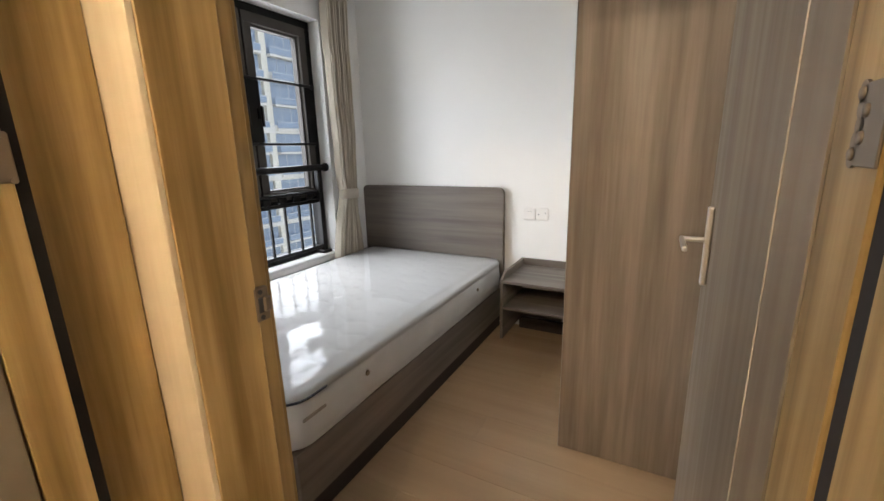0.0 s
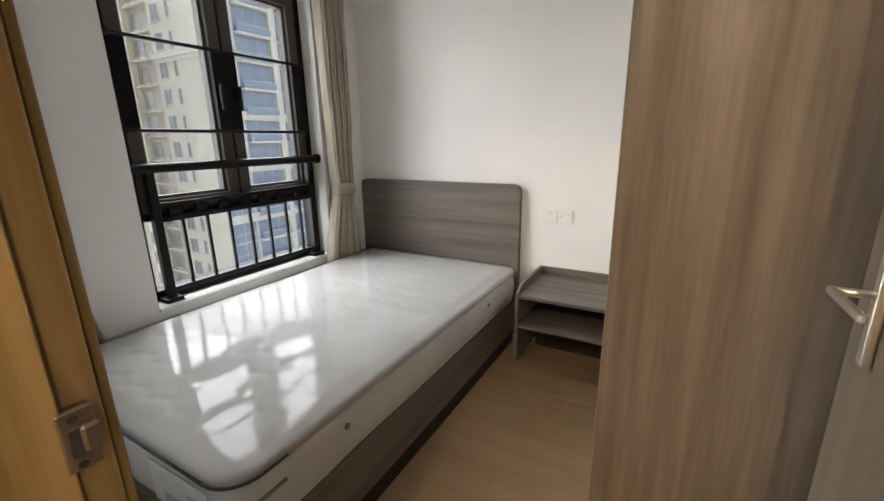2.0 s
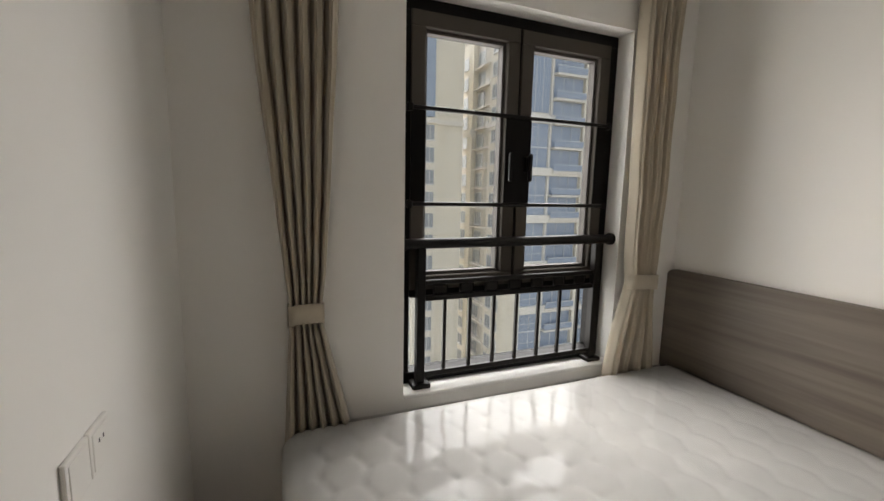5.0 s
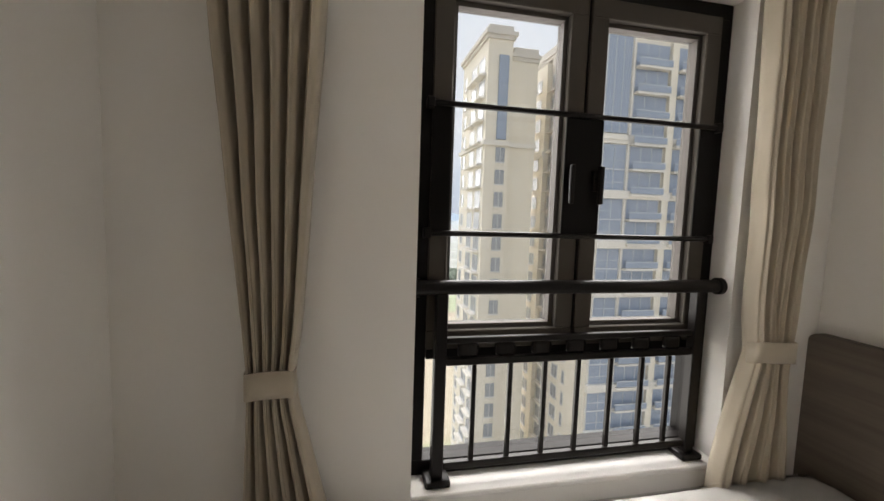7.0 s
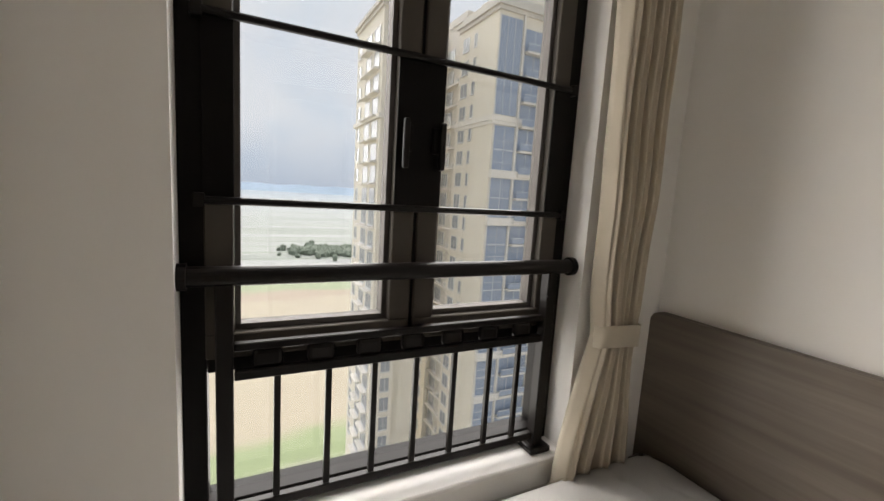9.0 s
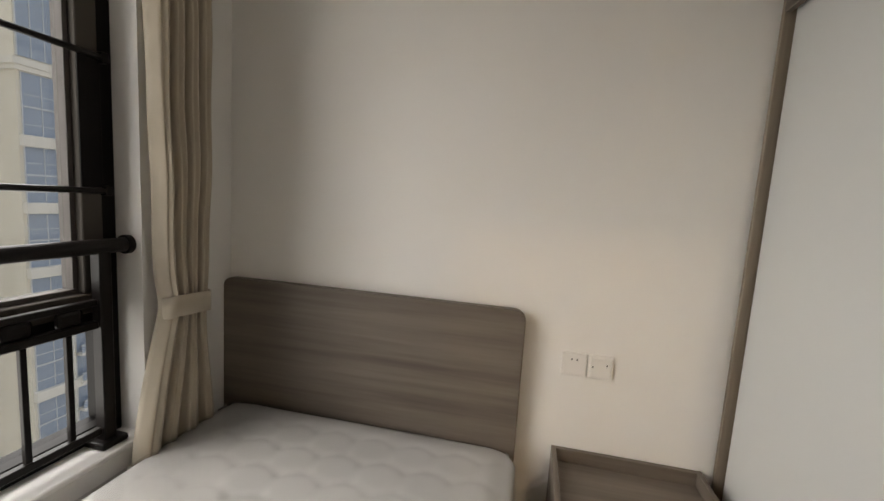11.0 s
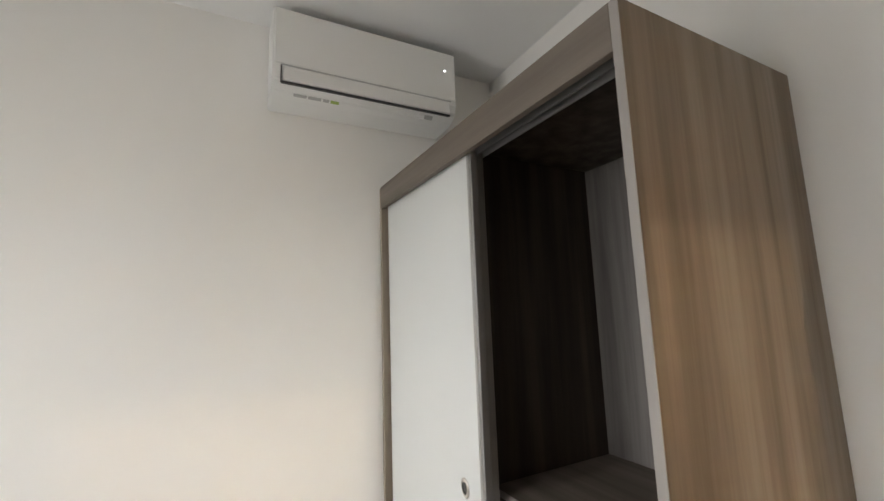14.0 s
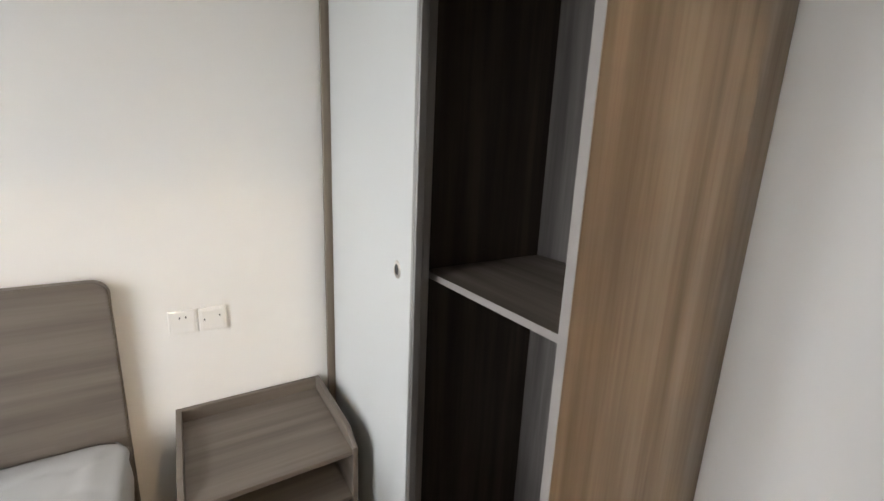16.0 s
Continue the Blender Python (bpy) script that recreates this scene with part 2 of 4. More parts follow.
# ---- shell of the room ----
XW, XE, YS, YN, ZC = -2.33, 0.17, 0.715, 3.065, 2.71
OY0, OY1, OZ0, OZ1 = 1.515, 2.655, 0.545, 2.20
DX0, DX1, DZ = -0.735, 0.064, 2.20
structure("wall_north", box(XW - 0.22, XE + 0.15, YN, YN + 0.15, -0.15, ZC), WALL, "plain white painted bedroom wall behind the bed", "wall")
structure("wall_east", box(XE, XE + 0.15, YS - 0.2, YN, -0.15, ZC), WALL, "white painted wall behind the wardrobe", "wall")
wb = box(XW - 0.22, XW, YS - 0.2, OY0, -0.15, ZC)
box(XW - 0.22, XW, OY1, YN, -0.15, ZC, bm=wb)
box(XW - 0.22, XW, OY0, OY1, -0.15, OZ0 - 0.02, bm=wb)
box(XW - 0.22, XW, OY0, OY1, OZ1, ZC, bm=wb)
structure("wall_west", wb, WALL, "white painted wall with the deep window opening", "wall")
wb = box(XW, DX0 - 0.046, YS - 0.13, YS, -0.15, ZC)
box(DX1 + 0.031, XE, YS - 0.13, YS, -0.15, ZC, bm=wb)
box(DX0 - 0.046, DX1 + 0.031, YS - 0.13, YS, DZ, ZC + 0.1, bm=wb)
structure("wall_south", wb, WALL, "white painted wall with the bedroom doorway", "wall")
structure("ceiling", box(XW - 0.22, XE + 0.15, YS - 0.2, YN + 0.15, ZC, ZC + 0.12), CEIL, "plain white painted ceiling", "ceiling")
slab = box(XW, XE, YS - 0.13, YN, -0.14, -0.012)
box(-0.98, XE, -1.6, YS - 0.13, -0.14, -0.012, bm=slab)
floor = structure("floor", slab, BLACK, "beige brown laminate floor", "floor")
structure("window_sill", box(XW - 0.22, XW + 0.012, OY0, OY1, OZ0 - 0.02, OZ0, 0.004), SILL, "white window sill slab", "sill")

# hall outside the door
HZ = 2.84
structure("wall_hall_west", box(-0.98, -0.86, -1.6, YS - 0.131, -0.15, HZ), WALL, "white painted hall wall", "wall")
structure("wall_hall_east", box(0.17, 0.30, -1.6, YS - 0.201, -0.15, HZ), WALL, "white painted hall wall", "wall")
structure("wall_hall_south", box(-0.98, 0.30, -1.72, -1.6, -0.15, HZ), WALL, "white painted hall wall", "wall")
structure("ceiling_hall", box(-0.98, 0.30, -1.72, YS - 0.131, HZ, HZ + 0.1), CEIL, "white painted hall ceiling", "ceiling")

# ---- bedroom door ----
door_frame = tagged(new("door_frame"), "yellow oak door frame of the bedroom doorway", "door frame", kind="structure")
part("jamb", box(DX0 - 0.045, DX0 + 0.015, 0.5812, 0.705, 0, DZ, 0.002), YELLOW_Z, door_frame)
part("rebate", box(DX0 - 0.045, DX0 + 0.004, 0.708, 0.740, 0, DZ, 0.002), YELLOW_Z, door_frame)
part("stop_edge", box(DX0 - 0.098, DX0 + 0.013, 0.571, 0.581, 0, DZ, 0.001), LIT_OAK_Z, door_frame, "edge strip of the frame, coloured pale for the lamplight on it")
part("casing", box(DX0 - 0.150, DX0 - 0.093, 0.455, 0.5708, 0, DZ + 0.06, 0.002), YELLOW_Z, door_frame)
part("room_casing", box(DX0 - 0.06, DX0 - 0.002, 0.7415, 0.752, 0, DZ + 0.06, 0.002), YELLOW_Z, door_frame)
part("jamb", box(DX1 - 0.015, DX1 + 0.03, 0.622, 0.728, 0, DZ, 0.002), YELLOW_Z, door_frame)
part("casing", box(DX1 - 0.015, DX1 + 0.05, 0.455, 0.590, 0, DZ + 0.06, 0.002), YELLOW_Z, door_frame)
# solid black strip, nearly flush, in place of the gap's shade
part("gap", box(DX1 - 0.011, DX1 + 0.03, 0.5905, 0.6215, 0, DZ), BLACK, door_frame, "black strip for the shaded gap beside the jamb")
part("head_jamb", box(DX0 + 0.0155, DX1 - 0.0155, 0.565, 0.735, DZ - 0.03, DZ, 0.002), YELLOW_X, door_frame)
part("head_casing", box(DX0 - 0.03, DX1 - 0.016, 0.455, 0.551, DZ - 0.005, DZ + 0.06, 0.002), YELLOW_X, door_frame)
b = box(DX0 + 0.004, DX0 + 0.0165, 0.699, 0.729, 0.993, 1.058, 0.002)
strike = part("strike_plate", b, HINGE, door_frame, "small nickel strike plate")
b = box(DX0 + 0.010, DX0 + 0.0185, 0.705, 0.719, 1.010, 1.040, 0.001)
part("latch_hole", b, DARKP, strike)
b = box(DX0 + 0.016, DX0 + 0.0225, 0.714, 0.731, 1.010, 1.040, 0.003)
part("lip", b, HINGE, strike)
for z in (1.001, 1.050):
    part("screw", tube((DX0 + 0.0155, 0.711, z), (DX0 + 0.0185, 0.711, z), 0.0045, 10), DARKP, strike)


def hinge(x, y, z, side, parent):
    """A butt hinge with scalloped leaf, knuckle and screws; side -1 or 1 is the way that it faces."""
    me = box(x, x + side * 0.004, y - 0.013, y + 0.013, z - 0.030, z + 0.030, 0.0015)
    h = part("hinge", me, HINGE, parent, "worn nickel butt hinge")
    part("knuckle", tube((x + side * 0.006, y - 0.015, z - 0.031), (x + side * 0.004, y - 0.015, z + 0.031), 0.005, 12), HINGE, h)
    for k, dz in enumerate((-0.027, -0.010, 0.010, 0.027)):
        dy = 0.008 if k in (0, 3) else -0.004
        part("screw", tube((x + side * 0.003, y + dy, z + dz), (x + side * 0.0065, y + dy, z + dz), 0.004, 10), HINGE, h)
    return h


leaf_bm = box(DX1 - 0.0175, DX1 - 0.0152, 0.622, 0.664, 1.276, 1.336, 0.001)
for y, z in ((0.668, 1.330), (0.666, 1.318), (0.664, 1.306), (0.667, 1.294), (0.669, 1.283)):
    tube((DX1 - 0.0175, y, z), (DX1 - 0.0152, y, z), 0.0085, 16, leaf_bm)
leaf = part("hinge", leaf_bm, HINGE, door_frame, "worn bronze butt hinge with a scalloped leaf")
for y, z in ((0.667, 1.329), (0.654, 1.316), (0.656, 1.297), (0.668, 1.285)):
    part("screw", tube((DX1 - 0.0195, y, z), (DX1 - 0.0170, y, z), 0.0042, 14, r2=0.0055), HINGE, leaf, smooth=True)

door = thing("bedroom_door", (0.048, 0.732, 0.0), "taupe laminate bedroom door standing open against the wall", "door")
LW, LT = 0.745, 0.040
part("leaf", box(0.048, 0.048 + LT, 0.732, 0.732 + LW, 0.012, 2.160, 0.002), LEAF_Z, door)
part("inlay_strip", box(0.0458, 0.0475, 0.8634, 0.8648, 0.014, 2.157), INLAY_Z, door, "thin pale upright inlay line")
HY, HZL = 1.390, 1.070
hd = part("handle", box(0.034, 0.0478, HY - 0.011, HY + 0.011, 0.958, 1.150, 0.004, 2), CHROME, door, "brushed nickel lever handle on a long plate")
part("neck", tube((0.042, HY, HZL), (-0.012, HY, HZL), 0.0065, 14), CHROME, hd, smooth=True)
part("lever", box(-0.019, -0.008, HY - 0.120, HY + 0.008, HZL - 0.0065, HZL + 0.0065, 0.004, 3), CHROME, hd)
part("key_cylinder", tube((0.041, HY, 0.985), (0.036, HY, 0.985), 0.009, 14), DARKP, hd)
part("back_plate", box(0.0882, 0.095, HY - 0.011, HY + 0.011, 0.958, 1.150, 0.003, 2), CHROME, door)
part("latch", box(0.056, 0.078, 0.732 + LW - 0.001, 0.732 + LW + 0.004, 0.99, 1.09, 0.001), CHROME, door)
for z in (0.28, 1.80):
    part("hinge", tube((0.040, 0.736, z - 0.05), (0.040, 0.736, z + 0.05), 0.007, 12), CHROME, door)
door.rotation_euler = (0, 0, radians(1.6))

side_door = thing("hall_door", (-0.80, 0.40, 0.0), "grey brown hall door with an orange edge beside the frame", "door")
part("leaf", box(-0.825, -0.783, -0.36, 0.385, 0.012, 2.08, 0.002), LEAF_Z, side_door)
part("edge_band", box(-0.823, -0.779, 0.387, 0.439, 0.012, 2.08, 0.001), YELLOW_Z, side_door, "orange oak edge")
# black box fills the gap and stands for its shade
part("gap", box(-0.825, -0.786, 0.4395, 0.4545, 0, 2.1), BLACK, side_door, "black strip for the shaded gap beside the frame")
hinge(-0.779, 0.430, 1.30, 1, side_door)

hall_light = thing("ceiling_lamp", (LAMP[0], LAMP[1], HZ), "round white hall ceiling light", "ceiling lamp")
b = bmesh.new()
tube((LAMP[0], LAMP[1], HZ - 0.018), (LAMP[0], LAMP[1], HZ), 0.11, 28, b)
part("housing", b, PLASTIC, hall_light)

# ---- window ----
window_1 = tagged(new("window_1"), "dark bronze casement window over a fixed lower light", "window", kind="structure")
FX0, FX1 = -2.505, -2.425


def ring(y0, y1, z0, z1, w, x0, x1, bv=0.003):
    """Four frame members round an opening."""
    bm = box(x0, x1, y0, y1, z0, z0 + w, bv)
    box(x0, x1, y0, y1, z1 - w, z1, bv, bm=bm)
    box(x0, x1, y0, y0 + w, z0 + w, z1 - w, bv, bm=bm)
    box(x0, x1, y1 - w, y1, z0 + w, z1 - w, bv, bm=bm)
    return bm


part("window_frame", ring(OY0, OY1 - 0.005, OZ0, OZ1 - 0.002, 0.052, FX0, FX1), FRAME, window_1)
ZT0, ZT1 = 0.945, 0.985
part("transom", box(FX0, FX1 + 0.004, OY0 + 0.053, OY1 - 0.058, ZT0, ZT1, 0.004), FRAME, window_1)
MY = 2.085
part("mullion", box(FX0, FX1 - 0.004, MY - 0.030, MY + 0.030, ZT1, OZ1 - 0.055, 0.003), FRAME, window_1)
for y0, y1 in ((OY0 + 0.050, MY - 0.006), (MY + 0.006, OY1 - 0.055)):
    sash = part("sash", ring(y0, y1, ZT1 - 0.004, OZ1 - 0.052, 0.062, FX0 + 0.012, FX1 + 0.010), SASH, window_1, "grey brown casement sash")
    part("bead", ring(y0 + 0.0625, y1 - 0.0625, ZT1 + 0.059, OZ1 - 0.115, 0.014, FX0 + 0.02, FX1 - 0.016, 0.001), BEAD, sash)
    p = part("pane", box(FX0 + 0.034, FX0 + 0.040, y0 + 0.06, y1 - 0.06, ZT1 + 0.056, OZ1 - 0.112), GLASS, sash)
    p.visible_shadow = False
p = part("pane", box(FX0 + 0.034, FX0 + 0.040, OY0 + 0.05, OY1 - 0.055, OZ0 + 0.05, ZT0 + 0.002), GLASS, window_1)
p.visible_shadow = False
for y0, y1 in ((OY0 + 0.049, OY0 + 0.113), (MY - 0.069, MY + 0.069), (OY1 - 0.118, OY1 - 0.054)):
    part("guard_plate", box(FX1 + 0.0104, FX1 + 0.0146, y0, y1, 1.362, 1.762, 0.001), FRAME, window_1, "flat black plate between the safety bars")
for y, d in ((MY - 0.040, -1), (MY + 0.046, 1)):
    h = part("window_handle", box(FX1 + 0.014, FX1 + 0.030, y - 0.013, y + 0.013, 1.515, 1.585, 0.004, 2), FRAME, window_1)
    part("lever", box(FX1 + 0.030, FX1 + 0.046, y - 0.009 + d * 0.010, y + 0.009 + d * 0.010, 1.470, 1.600, 0.006, 2), RAILM, h)
for z in (1.362, 1.762):
    bar = part("safety_bar", tube((-2.405, OY0 + 0.040, z), (-2.405, OY1 - 0.045, z), 0.0095, 10), RAILM, window_1, smooth=False)
    for y in (OY0 + 0.042, OY1 - 0.047):
        part("bracket", box(-2.428, -2.393, y - 0.012, y + 0.012, z - 0.016, z + 0.016, 0.003), RAILM, bar)

guard = thing("window_guard", (-2.385, 2.085, OZ0), "dark painted metal guard rail with uprights before the window", "railing")
GX = -2.385
part("handrail", tube((GX + 0.003, OY0 + 0.004, 1.192), (GX + 0.003, OY1 - 0.004, 1.192), 0.0235, 20), RAILM, guard, smooth=False)
for y0, y1 in ((OY0, OY0 + 0.018), (OY1 - 0.018, OY1)):
    part("end_cap", tube((GX + 0.003, y0, 1.192), (GX + 0.003, y1, 1.192), 0.031, 20), RAILM, guard)
for y in (1.606, 2.565):
    post = part("post", box(GX - 0.019, GX + 0.019, y - 0.019, y + 0.019, OZ0 + 0.010, 1.175, 0.003), RAILM, guard)
    part("foot", box(GX - 0.040, GX + 0.040, y - 0.042, y + 0.042, OZ0, OZ0 + 0.022, 0.006, 2), RAILM, post)
part("bottom_bar", box(GX - 0.012, GX + 0.012, 1.626, 2.545, 0.588, 0.612, 0.003), RAILM, guard)
part("middle_bar", box(GX - 0.012, GX + 0.012, 1.626, 2.545, 0.938, 0.962, 0.003), RAILM, guard)
part("upper_bar", box(GX - 0.012, GX + 0.012, 1.626, 2.545, 1.010, 1.030, 0.003), RAILM, guard)
orn = as_mesh(box(-0.007, 0.007, -0.035, 0.035, -0.024, 0.024, 0.012, 2), "ornament", RAILM)
for k in range(7):
    shared("ornament", orn, guard, (GX, 1.70 + k * 0.128, 0.986))
bal = as_mesh(box(-0.008, 0.008, -0.008, 0.008, -0.163, 0.163, 0.002), "baluster", RAILM)
for y in (1.722, 1.848, 1.973, 2.098, 2.224, 2.350, 2.462):
    shared("baluster", bal, guard, (GX, y, 0.775))

# ---- curtains ----


def curtain(name, spans, zs, folds, depth, label, tie_z, flip=1):
    """Pleated cloth whose edges follow spans (z, y0, y1), drawn in by a tie."""
    base_y = (spans[0][1] + spans[0][2]) / 2
    ob = thing(name, (XW + 0.07, base_y, zs[0]), label, "curtain", "curtains of the window")
    n, rows = folds * 20, 90
    bm = bmesh.new()
    grid = []
    zz = [s[0] for s in spans]
    for r in range(rows + 1):
        z = zs[0] + (zs[1] - zs[0]) * r / rows
        y0 = float(np.interp(z, zz, [s[1] for s in spans]))
        y1 = float(np.interp(z, zz, [s[2] for s in spans]))
        full = min(1.0, (y1 - y0) / 0.27)
        row = []
        for c in range(n + 1):
            u = c / n
            ph = 2 * math.pi * folds * u
            wob = noise.noise(Vector((u * 5.0, z * 1.6, base_y))) * 0.9
            amp = depth * (0.55 + 0.45 * full)
            groove = (0.5 + 0.5 * math.cos(ph + 0.5 * wob)) ** 9
            x = XW + 0.075 + amp * (0.75 - 2.6 * groove + 0.25 * math.sin(2 * ph + 1.3 + wob))
            y = y0 + (y1 - y0) * (u + 0.022 * math.sin(ph * 1.0 + 0.7) + 0.010 * noise.noise(Vector((u * 3, z * 2.2, 4.0))))
            row.append(bm.verts.new((x + 0.012 * noise.noise(Vector((u * 2, z * 3.1, 9.0))), y, z)))
        grid.append(row)
    for r in range(rows):
        for c in range(n):
            bm.faces.new((grid[r][c], grid[r][c + 1], grid[r + 1][c + 1], grid[r + 1][c]))
    cl = part("cloth", bm, LINEN, ob, smooth=True)
    sol = cl.modifiers.new("thickness", "SOLIDIFY")
    sol.thickness = 0.004
    y0 = float(np.interp(tie_z, zz, [s[1] for s in spans])) - 0.004
    y1 = float(np.interp(tie_z, zz, [s[2] for s in spans])) + 0.004
    bm = bmesh.new()
    seg, vs = 36, []
    for a in range(seg):
        th = 2 * math.pi * a / seg
        cx, cy = math.cos(th), math.sin(th)
        e = 0.55
        px = XW + 0.075 + (depth + 0.006) * math.copysign(abs(cx) ** e, cx)
        py = (y0 + y1) / 2 + (y1 - y0) / 2 * math.copysign(abs(cy) ** e, cy)
        vs.append([bm.verts.new((px, py, tie_z + dz + 0.006 * math.sin(th * 2 + base_y))) for dz in (-0.036, 0.0, 0.036)])
    for a in range(seg):
        for k in range(2):
            bm.faces.new((vs[a][k], vs[(a + 1) % seg][k], vs[(a + 1) % seg][k + 1], vs[a][k + 1]))
    tie = part("tieback", bm, LINEN, ob, "tie band of the same cloth", smooth=True)
    sol = tie.modifiers.new("thickness", "SOLIDIFY")
    sol.thickness = 0.004
    return ob


curtain("curtain", [(0.02, 1.00, 1.36), (0.52, 1.035, 1.275), (0.90, 1.060, 1.185), (0.985, 1.062, 1.180), (1.10, 1.050, 1.195), (1.83, 0.975, 1.245), (2.70, 0.92, 1.29)],
        (0.02, ZC - 0.002), 6, 0.035, "beige linen curtain tied back beside the window", 0.965)
curtain("curtain", [(0.02, 2.50, 2.92), (0.55, 2.570, 2.885), (0.90, 2.655, 2.85), (0.985, 2.675, 2.845), (1.10, 2.660, 2.855), (1.90, 2.640, 2.88), (2.70, 2.63, 2.90)],
        (0.02, ZC - 0.002), 4, 0.028, "beige linen curtain tied back in the bed corner", 0.985)

# ---- bed ----
BX0, BX1, BY0 = -2.262, -1.095, 1.045
bed = thing("bed", ((BX0 + BX1) / 2, 2.0, 0), "grey oak laminate bed with a rounded headboard", "bed")


def rounded_board(x0, x1, y0, y1, z0, z1, r, bv=0.003):
    """An upright board with its two top corners rounded."""
    pts = [(x0, z0), (x1, z0)]
    for k in range(9):
        a = math.pi / 2 * k / 8
        pts.append((x1 - r + r * math.cos(a), z1 - r + r * math.sin(a)))
    for k in range(9):
        a = math.pi / 2 + math.pi / 2 * k / 8
        pts.append((x0 + r + r * math.cos(a), z1 - r + r * math.sin(a)))
    bm = bmesh.new()
    f = bm.faces.new([bm.verts.new((x, y0, z)) for x, z in pts])
    ext = bmesh.ops.extrude_face_region(bm, geom=[f])
    for g in ext["geom"]:
        if isinstance(g, bmesh.types.BMVert):
            g.co.y = y1
    rim = [e for e in bm.edges if abs(e.verts[0].co.y - e.verts[1].co.y) < 1e-6]
    bmesh.ops.bevel(bm, geom=rim, offset=bv, segments=2, affect="EDGES")
    return bm


part("headboard", rounded_board(-2.336, -1.086, 3.022, 3.060, 0.03, 1.027, 0.045), GREY_X, bed)
part("side_rail", box(BX1 - 0.018, BX1, BY0, 3.020, 0.078, 0.298, 0.002), GREY_Y, bed)
part("side_rail", box(BX0, BX0 + 0.018, BY0, 3.020, 0.078, 0.298, 0.002), GREY_Y, bed)
part("foot_board", box(BX0 + 0.0185, BX1 - 0.0185, BY0, BY0 + 0.018, 0.078, 0.298, 0.002), GREY_X, bed)
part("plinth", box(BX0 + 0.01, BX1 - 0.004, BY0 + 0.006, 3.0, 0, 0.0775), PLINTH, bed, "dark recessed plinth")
part("slat_board", box(BX0 + 0.019, BX1 - 0.019, BY0 + 0.019, 3.018, 0.271, 0.288), GREY_Y, bed)

mattress = thing("mattress", ((BX0 + BX1) / 2, 2.0, 0.299), "white quilted mattress still wrapped in clear plastic film", "mattress")
MX0, MX1, MY0, MY1, MZ0, MZ1 = -2.262, -1.078, 1.022, 3.012, 0.300, 0.522


def quilted():
    """Mattress body: rounded box whose top carries scalloped quilting."""
    nx, ny, rc = 96, 160, 0.10
    cx, cy = (MX0 + MX1) / 2, (MY0 + MY1) / 2
    hx, hy = (MX1 - MX0) / 2, (MY1 - MY0) / 2

    def place(u, v, inset=0.0):
        """Square to rounded rectangle."""
        x, y = u * hx, v * hy
        ax, ay = max(0, abs(x) - (hx - rc)), max(0, abs(y) - (hy - rc))
        if ax > 0 and ay > 0:
            m = max(ax, ay)
            s = m / math.hypot(ax, ay)
            ax, ay = ax * s, ay * s
            x, y = math.copysign(hx - rc + ax, x), math.copysign(hy - rc + ay, y)
        return x, y

    bm = bmesh.new()
    rows = []
    px, py = 0.150, 0.125
    for j in range(ny + 1):
        row = []
        for i in range(nx + 1):
            x, y = place(2 * i / nx - 1, 2 * j / ny - 1)
            q = 1e9
            gy = math.floor((y + 5) / py)
            for k in (gy - 1, gy, gy + 1):
                sh = 0.5 * px * (k % 2)
                gx = round((x + 5 - sh) / px)
                dx, dy = x + 5 - sh - gx * px, (y + 5 - k * py) - 0.5 * py
                q = min(q, math.hypot(dx / px, dy / py))
            puff = max(0.0, 1 - (q / 0.62) ** 9)
            edge = min(1.0, max(0.0, (min(hx - abs(x), hy - abs(y)) - 0.02) / 0.06))
            z = MZ1 - 0.011 + 0.011 * puff * edge + 0.003 * noise.noise(Vector((x * 2, y * 2, 1)))
            d = max(abs(2 * i / nx - 1), abs(2 * j / ny - 1))
            fall = max(0.0, (d - 0.965) / 0.035)
            row.append(bm.verts.new((cx + x, cy + y, z - 0.016 * fall * fall)))
        rows.append(row)
    for j in range(ny):
        for i in range(nx):
            bm.faces.new((rows[j][i], rows[j][i + 1], rows[j + 1][i + 1], rows[j + 1][i]))
    rim = rows[0][:] + [rows[j][nx] for j in range(1, ny + 1)] + [rows[ny][i] for i in range(nx - 1, -1, -1)] + [rows[j][0] for j in range(ny - 1, 0, -1)]
    last, profile = rim, [(0.006, 0.030), (0.003, 0.036), (0.008, 0.044), (0.013, 0.085), (0.015, 0.115), (0.013, 0.146), (0.008, 0.180), (0.003, 0.189), (0.006, 0.197), (-0.004, 0.211), (-0.02, 0.215)]
    for out, down in profile:
        cur = []
        for vtx in rim:
            d = Vector((vtx.co.x - cx, vtx.co.y - cy, 0))
            nrm = Vector((d.x / hx, d.y / hy, 0))
            nrm = Vector((nrm.x ** 7, nrm.y ** 7, 0)).normalized()
            w = 0.004 * noise.noise(Vector((vtx.co.x * 5, vtx.co.y * 5, down * 9)))
            cur.append(bm.verts.new((vtx.co.x + nrm.x * (out - 0.012 + w), vtx.co.y + nrm.y * (out - 0.012 + w), MZ1 - 0.006 - down)))
        for k in range(len(rim)):
            bm.faces.new((last[k], last[(k + 1) % len(rim)], cur[(k + 1) % len(rim)], cur[k]))
        last = cur
    bm.faces.new(last)
    return bm


part("cover", quilted(), TICK, mattress, smooth=True)


